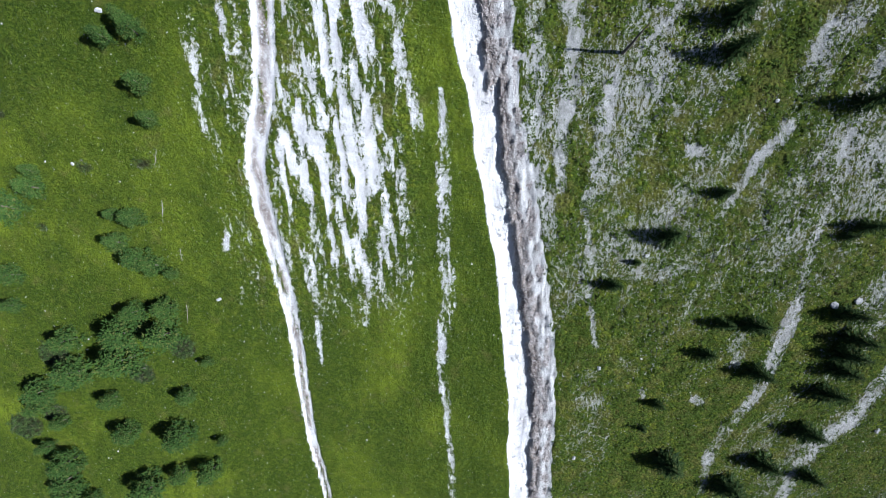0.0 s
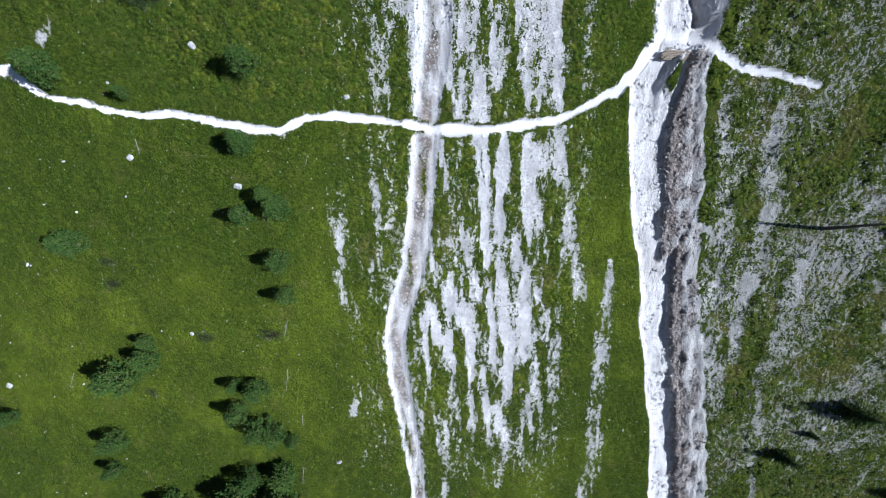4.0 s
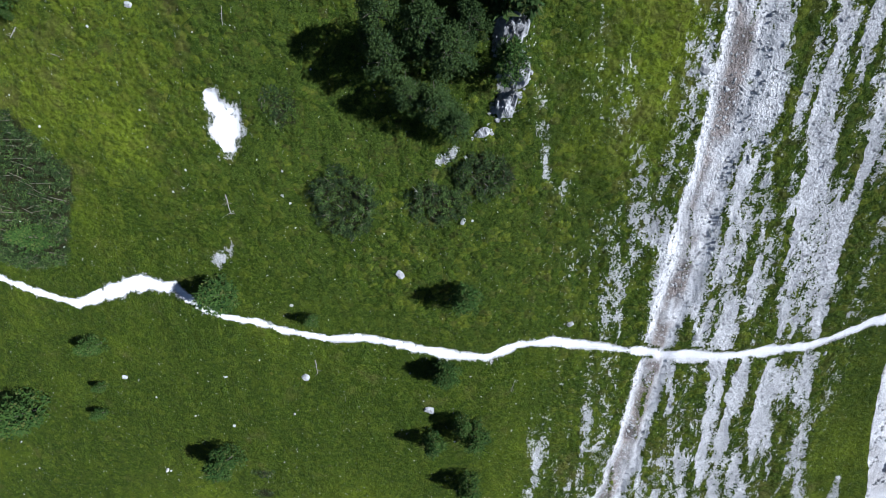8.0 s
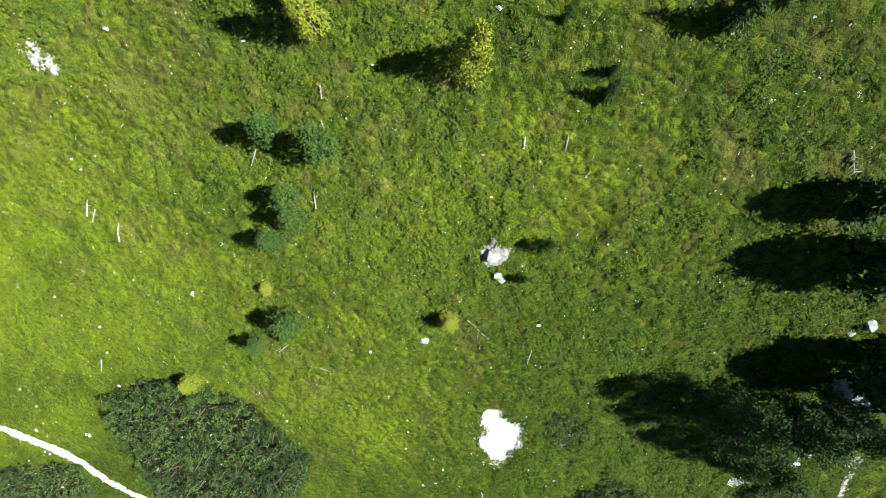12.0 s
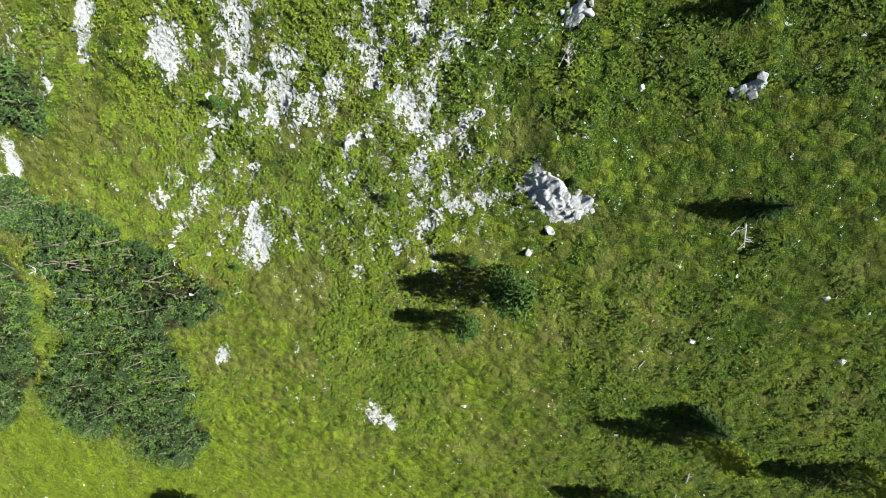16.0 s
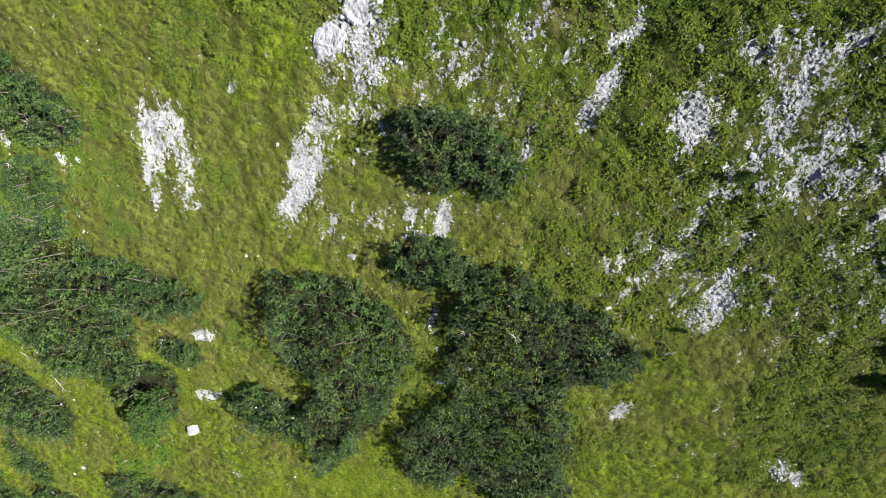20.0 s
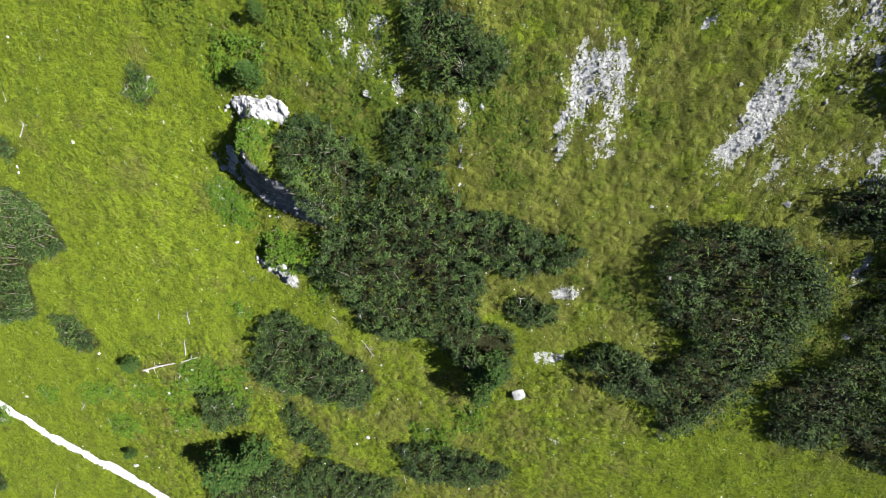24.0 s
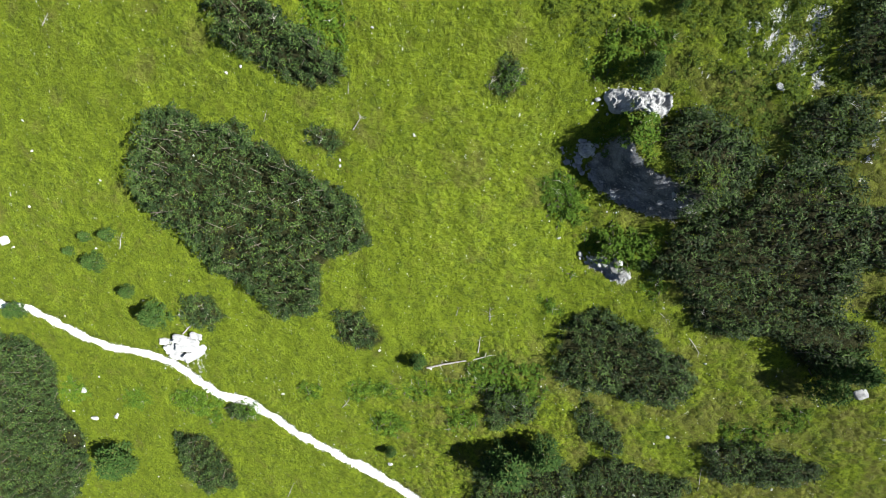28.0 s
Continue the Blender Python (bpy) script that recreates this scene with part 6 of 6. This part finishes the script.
# outcrops: place, half sizes, height, turn
outcrop(-79.5, 93.4, 1.0, 0.52, 0.8, -42)
outcrop(-78.3, 93.0, 0.7, 0.36, 0.45, -5, 8)
outcrop(-79.2, 99.7, 0.42, 0.36, 0.5, 20, 8)
outcrop(-72.9, 96.9, 0.55, 0.24, 0.3, 20, 6)
outcrop(-113.6, 104.7, 0.94, 0.72, 0.4, 30)
outcrop(-111.8, 105.8, 0.91, 0.59, 0.35, 10)
outcrop(-145.5, 100.9, 2.1, 0.85, 0.75, -10, 26)
outcrop(-148.2, 98.3, 0.55, 0.47, 0.5, -40)
slab_steps(-183.4, 80.9, 5, (1.0, -0.15, 1.25, 0.36, 0.2), (0.6, 0.55, 1.35, 0.33, 0.22), (0.3, 1.2, 1.2, 0.30, 0.2), (-1.5, 0.55, 0.75, 0.32, 0.14), (-1.1, -0.25, 0.8, 0.4, 0.14), (-2.0, 1.15, 0.7, 0.26, 0.12), (1.5, 1.65, 0.5, 0.2, 0.18))
outcrop(-37.8, 61.4, 1.25, 1.7, 1.5, 0)
outcrop(-37.3, 58.9, 0.8, 1.2, 1.3, 10)
outcrop(-38.0, 56.8, 0.95, 0.8, 1.3, 35)
outcrop(-39.5, 55.1, 0.7, 0.4, 0.7, 20, 6)
outcrop(-41.8, 53.8, 0.5, 0.35, 0.5, 30, 10)
crag(2.0, 90, (-148.2, 97.9), (-147.5, 96.4), (-145.3, 94.4), (-141.2, 92.8))
crag(0.9, 24, (-147.6, 90.0), (-146.0, 89.5), (-144.2, 88.4))
# dead wood: end points, thickness, side branches
dead_log(-40.5, -0.0, -40.6, -1.9, 0.12, 8)
dead_log(-41.5, -9.1, -41.8, -12.1, 0.12, 4)
dead_log(31.4, 18.8, 32.5, 20.4, 0.15, 3)
dead_log(23.9, 13.8, 25.3, 11.2, 0.2, 3)
dead_log(-40.6, 14.0, -41.3, 11.6, 0.13, 7)
dead_log(-41.5, 7.1, -42.2, 3.8, 0.13, 7)
dead_log(-55.0, 35.5, -54.9, 34.0, 0.12, 6)
dead_log(-35.8, 33.2, -36.0, 32.4, 0.1, 4)
dead_log(-2.7, 48.2, -2.1, 46.8, 0.12, 5)
dead_log(-72.2, 6.0, -73.2, 3.7, 0.1, 6)
dead_log(-61.0, 50.9, -60.8, 49.3, 0.14, 9)
dead_log(-87.4, 72.7, -87.9, 71.8, 0.12, 5)
dead_log(-71.2, 73.8, -71.1, 73.5, 0.1, 3)
dead_log(-43.7, 75.3, -43.3, 74.2, 0.14, 12)
dead_log(-59.9, 76.2, -59.9, 75.6, 0.2, 3)
dead_log(-57.7, 76.2, -57.7, 75.4, 0.12, 2)
dead_log(-91.1, 61.3, -91.5, 60.2, 0.15, 1)
dead_log(-75.1, 75.9, -75.6, 75.1, 0.1, 3)
dead_log(-58.3, 63.6, -58.5, 62.5, 0.1, 4)
dead_log(-75.2, 63.3, -76.0, 62.7, 0.12, 4)
dead_log(-71.0, 77.3, -70.9, 76.9, 0.1, 4)
dead_log(-62.6, 65.6, -61.1, 64.3, 0.1, 4)
dead_log(-73.0, 61.5, -72.3, 61.3, 0.08, 2)
dead_log(-159.8, 80.6, -154.2, 82.1, 0.25, 7)
dead_log(-155.4, 82.2, -155.2, 83.7, 0.14, 3)
dead_log(-154.5, 85.1, -154.5, 86.3, 0.12, 4)
dead_log(-188.4, 91.0, -187.7, 92.5, 0.12, 9)
dead_log(-165.2, 100.0, -164.5, 100.9, 0.12, 9)
dead_log(-183.5, 82.8, -182.2, 84.0, 0.2, 5)
dead_log(-141.4, 93.4, -140.4, 94.0, 0.12, 9)
dead_log(-168.0, 75.9, -167.2, 76.8, 0.1, 4)
dead_log(-180.4, 84.7, -181.0, 85.8, 0.1, 6)
dead_log(-172.3, 100.9, -172.0, 101.7, 0.08, 3)
dead_log(-174.8, 64.7, -173.9, 66.6, 0.1, 2)
dead_log(-136.2, 70.2, -136.4, 72.3, 0.1, 1)
dead_log(-190.6, 108.9, -189.7, 109.6, 0.12, 6)
dead_log(-165.4, 102.4, -165.3, 103.1, 0.08, 1)
dead_log(-157.3, 85.5, -157.1, 86.2, 0.08, 3)
dead_log(-139.4, 84.3, -138.4, 83.0, 0.1, 8)
dead_log(-114.4, 86.9, -113.8, 86.8, 0.1, 6)
dead_log(-99.1, 90.1, -99.0, 90.7, 0.1, 3)
dead_log(-130.5, 89.8, -131.9, 89.5, 0.1, 4)
dead_log(-142.4, 93.6, -141.7, 93.0, 0.1, 6)
dead_log(-141.7, 86.2, -141.1, 85.7, 0.08, 5)
dead_log(-79.3, 97.9, -79.3, 98.6, 0.15, 12)
dead_log(-95.8, 88.5, -95.1, 88.7, 0.12, 6)
dead_log(-79.6, 98.1, -79.2, 98.9, 0.08, 4)
dead_log(-74.6, 85.1, -74.3, 85.7, 0.1, 4)
dead_log(-72.1, 91.6, -71.8, 92.0, 0.1, 5)
dead_log(-67.6, 95.1, -67.5, 95.7, 0.12, 6)
dead_log(-71.6, 92.1, -71.4, 91.1, 0.14, 10)
dead_log(-70.8, 78.3, -70.8, 79.0, 0.14, 5)
dead_log(-71.9, 72.6, -71.9, 73.7, 0.14, 5)
dead_log(-88.1, 72.3, -87.6, 73.3, 0.2, 1)
dead_log(-86.1, 70.6, -85.8, 71.8, 0.16, 1)

build_ground()

# ---- timber crib below the trail where it crosses the torrent ----
def crib(x, y, length, turn):
    z = level(x, y)
    root = new("log_barrier")
    root.location = (x, y, z)
    tagged(root, "weathered log crib holding the trail above the torrent", "barrier")
    u = np.array([math.cos(radians(turn)), math.sin(radians(turn)), 0])
    for k in range(6):
        off = np.array([0.05 * k, -0.16 + 0.12 * k, 0.15 + 0.16 * k])
        half = u * length * (0.5 - 0.02 * (k % 3))
        part("log", mesh_of("log", *tube([off - half, off + (0, 0.02, 0.02), off + half], [0.10, 0.095, 0.085], 8), TIMBER, True), root)
    for k in range(4):
        p = u * length * (-0.42 + 0.28 * k) + np.array([0, -0.22, 0])
        part("stake", mesh_of("stake", *tube([p + (0, 0, -0.4), p + (0.02, 0.03, 0.5), p + (0.03, 0.1, 1.15)], [0.07, 0.065, 0.055], 7), TIMBER, True), root)


crib(4.5, 42.9, 5.4, -4)


# ---- uncounted cover: stones, herbs, low shrubs ----
def scatter(count, test, x0=-222.0, x1=95.0, y0=-56.0, y1=116.0):
    x, y = rng.uniform(x0, x1, count), rng.uniform(y0, y1, count)
    ok = test(x, y)
    return x[ok], y[ok]


def loose_stones(name, label, x, y, size, material):
    """Angular stones, each a crooked frustum that sits in the ground."""
    n = len(x)
    foot = np.array([(-1, -1, -0.6), (1, -1, -0.6), (1, 1, -0.6), (-1, 1, -0.6), (-0.6, -0.6, 0.6), (0.6, -0.6, 0.6), (0.6, 0.6, 0.6), (-0.6, 0.6, 0.6)])
    tri = np.array([(4, 5, 6), (4, 6, 7), (0, 1, 5), (0, 5, 4), (1, 2, 6), (1, 6, 5), (2, 3, 7), (2, 7, 6), (3, 0, 4), (3, 4, 7)])
    v = foot[None] * rng.uniform(0.55, 1.25, (n, 8, 3)) * np.stack([size * rng.uniform(0.7, 1.4, n), size * rng.uniform(0.5, 1.0, n), size * 0.8], -1)[:, None]
    a = rng.uniform(0, 6.28, n)
    c, s = np.cos(a)[:, None], np.sin(a)[:, None]
    v = np.stack([v[..., 0] * c - v[..., 1] * s, v[..., 0] * s + v[..., 1] * c, v[..., 2]], -1)
    v += np.stack([x, y, lattice(ZZ, x, y) + size * 0.25], -1)[:, None]
    f = tri[None] + 8 * np.arange(n)[:, None, None]
    tagged(new(name, mesh_of(name, v.reshape(-1, 3), f.reshape(-1, 3), material)), label, "stones", kind="stuff")


def field(key, x, y):
    return lattice(F[key], x, y)


CLUSTER = lambda x, y: fbm(x, y, 1.15, 2, 71)
bare_spots = lambda x, y: (field("gravel", x, y) + 0.55 * (CLUSTER(x, y) - 0.5) > 0.5) & (field("calm", x, y) < 0.5)
sx, sy = scatter(500000, lambda x, y: bare_spots(x, y) & (field("grey", x, y) < 0.6), x0=-40.0, x1=4.0, y1=95.0)
sx, sy = sx[:12500], sy[:12500]
loose_stones("scree_stones", "loose white limestone stones of the scree", sx, sy, 0.05 + 0.10 * rng.random(len(sx)) ** 2.5, SCREESTONE)
sx, sy = scatter(400000, lambda x, y: bare_spots(x, y) & (field("rock", x, y) < 0.2) & (field("shaded_litter", x, y) < 0.3), x0=-160.0, x1=-40.0, y0=44.0)
sx, sy = sx[:17000], sy[:17000]
loose_stones("slope_stones", "weathered pale limestone stones among heath cushions", sx, sy, 0.045 + 0.06 * rng.random(len(sx)) ** 2, OLDSTONE)
sx, sy = scatter(160000, lambda x, y: (field("soil", x, y) > 0.3) & (field("gravel", x, y) > 0.7) & (x > 0), x0=0.0, x1=24.0, y1=60.0)
sx, sy = sx[:6000], sy[:6000]
loose_stones("bank_stones", "rough broken stones on the torrent bank", sx, sy, 0.06 + 0.17 * rng.random(len(sx)) ** 3, BANKSTONE)
sx, sy = scatter(200000, lambda x, y: (field("worn", x, y) > 0.15) & (field("worn", x, y) < 0.7) & (CLUSTER(x, y) > 0.52), x0=-4.0, x1=24.0, y1=60.0)
sx, sy = sx[:3500], sy[:3500]
loose_stones("torrent_stones", "loose white stones in the torrent bed", sx, sy, 0.05 + 0.20 * rng.random(len(sx)) ** 5, SCREESTONE)
sx, sy = scatter(300000, lambda x, y: (field("gravel", x, y) + 0.9 * (CLUSTER(x, y) - 0.5) > 0.45) & (field("grey", x, y) >= 0.6))
sx, sy = sx[:10000], sy[:10000]
loose_stones("rubble_stones", "loose grey rubble stones on the far slope", sx, sy, 0.05 + 0.13 * rng.random(len(sx)) ** 3, GREYROCK)
sx, sy = scatter(5000, lambda x, y: (field("gravel", x, y) < 0.35) & (CLUSTER(x, y) > 0.45))
loose_stones("meadow_stones", "small pale stones scattered in the meadow", sx, sy, 0.04 + 0.12 * rng.random(len(sx)) ** 3, SCREESTONE)


hx, hy = scatter(600000, lambda x, y: (field("gravel", x, y) + 0.8 * (CLUSTER(x, y) - 0.5) < 0.42) & (field("calm", x, y) < 0.35) & (fbm(x, y, 0.28, 3, 81) + 0.15 * field("shrubby", x, y) > 0.36) & ((rng.random(len(x)) < 0.12) | ((x < -34) & (y > 34))))
hx, hy = hx[:70000], hy[:70000]
v1, f1 = blades(hx[:18000], hy[:18000], lattice(ZZ, hx[:18000], hy[:18000]), 0.14 + 0.16 * rng.random(18000) ** 2, 5)
hx, hy = hx[18000:39000], hy[18000:39000]
size = 0.09 + 0.17 * rng.random(len(hx)) ** 2
v, f = join([(v1, f1), domes(hx, hy, lattice(ZZ, hx, hy) - 0.3 * size, size, 11, 0.056, 1.6, 0.9)])
turf = mesh_of("meadow_grass", v, f, HERB)
hue = turf.attributes.new("lush", "FLOAT", "POINT")
hue.data.foreach_set("value", lattice(F["lush"], v[:, 0], v[:, 1]).astype(np.float32))
tagged(new("meadow_grass", turf), "tussocks of grass and herbs covering the slope", "grass", kind="stuff")


def cushions(name, label, count, test, radius, leaves, leaf, tint=0.0, **box):
    x, y = scatter(count * 8, test, **box)
    x, y = x[:count], y[:count]
    r = radius[0] + radius[1] * rng.random(len(x)) ** 2
    v, f = domes(x, y, lattice(ZZ, x, y) - r * 0.2, r, leaves, leaf)
    me = mesh_of(name, v, f, HEATH)
    tone = me.attributes.new("tone", "FLOAT", "POINT")
    tone.data.foreach_set("value", np.tile(np.repeat(np.clip(tint + 0.5 * rng.random(len(x)) + 1.1 * (fbm(x, y, 0.12, 3, 99) - 0.25) - 0.4 * field("calm", x, y) - 0.9 * lattice(hollow, x, y) - 0.5 * ease(-80, -68, x) * ease(70, 84, y), 0, 1), 3), leaves).astype(np.float32))
    tagged(new(name, me), label, "shrubs", kind="stuff")


OPEN = lambda x, y, bare: (field("gravel", x, y) + 0.5 * (CLUSTER(x, y) - 0.5) < bare) & (field("calm", x, y) < 0.3)
cushions("heath_cushions", "rounded olive-green heath cushions on the upper slope", 4000, lambda x, y: OPEN(x, y, 0.5) & (field("shrubby", x, y) + 0.8 * (fbm(x, y, 0.15, 3, 91) - 0.5) > 0.36) & (fbm(x, y, 0.5, 2, 95) > 0.42), (0.16, 0.34), 40, 0.042, x0=-222.0, x1=-32.0, y0=36.0, y1=116.0)
cushions("hollow_shrubs", "dark-green low shrubs covering the damp hollow", 2400, lambda x, y: OPEN(x, y, 0.5) & (lattice(hollow, x, y) > 0.25) & (fbm(x, y, 0.3, 3, 96) > 0.40), (0.25, 0.5), 42, 0.066, tint=-0.9, x0=-70.0, x1=-22.0, y0=36.0, y1=76.0)
cushions("dark_shrublets", "small dark-green shrubs dotted over the damp heath slope", 4800, lambda x, y: OPEN(x, y, 0.45) & (fbm(x, y, 0.16, 2, 133) + 0.5 * (fbm(x, y, 0.8, 2, 134) - 0.5) > 0.535 - 0.08 * ease(-72, -60, x)), (0.18, 0.44), 36, 0.075, tint=-0.35, x0=-84.0, x1=-40.0, y0=52.0, y1=104.0)
cushions("heath_shrublets", "olive and dark-green dwarf shrubs between pale stones", 7000, lambda x, y: OPEN(x, y, 0.42) & (lattice(ZZ, x, y) > 34) & (fbm(x, y, 0.14, 2, 137) + 0.6 * (fbm(x, y, 0.8, 2, 138) - 0.5) + 0.12 * ease(-118, -100, x) > 0.55), (0.14, 0.36), 30, 0.07, tint=-0.35, x0=-152.0, x1=-84.0, y0=80.0, y1=108.0)
cushions("slope_shrubs", "dark-green low shrubs among grey rubble", 5600, lambda x, y: OPEN(x, y, 0.62) & (field("grey", x, y) > 0.4) & (fbm(x, y, 0.20, 3, 97) + 0.3 * fbm(x, y, 0.7, 1, 98) > 0.61), (0.45, 1.2), 30, 0.20, tint=-0.7, x0=2.0)
cushions("meadow_hummocks", "low grassy hummocks of the upper meadow", 2800, lambda x, y: OPEN(x, y, 0.4) & (fbm(x, y, 0.2, 3, 94) > 0.47), (0.12, 0.26), 30, 0.045, tint=0.0, x0=-222.0, x1=-95.0, y0=50.0)
cushions("meadow_shrubs", "scattered low green shrubs in the meadow", 2600, lambda x, y: OPEN(x, y, 0.4) & (field("grey", x, y) < 0.4) & (fbm(x, y, 0.1, 3, 93) > 0.55), (0.13, 0.35), 36, 0.055)
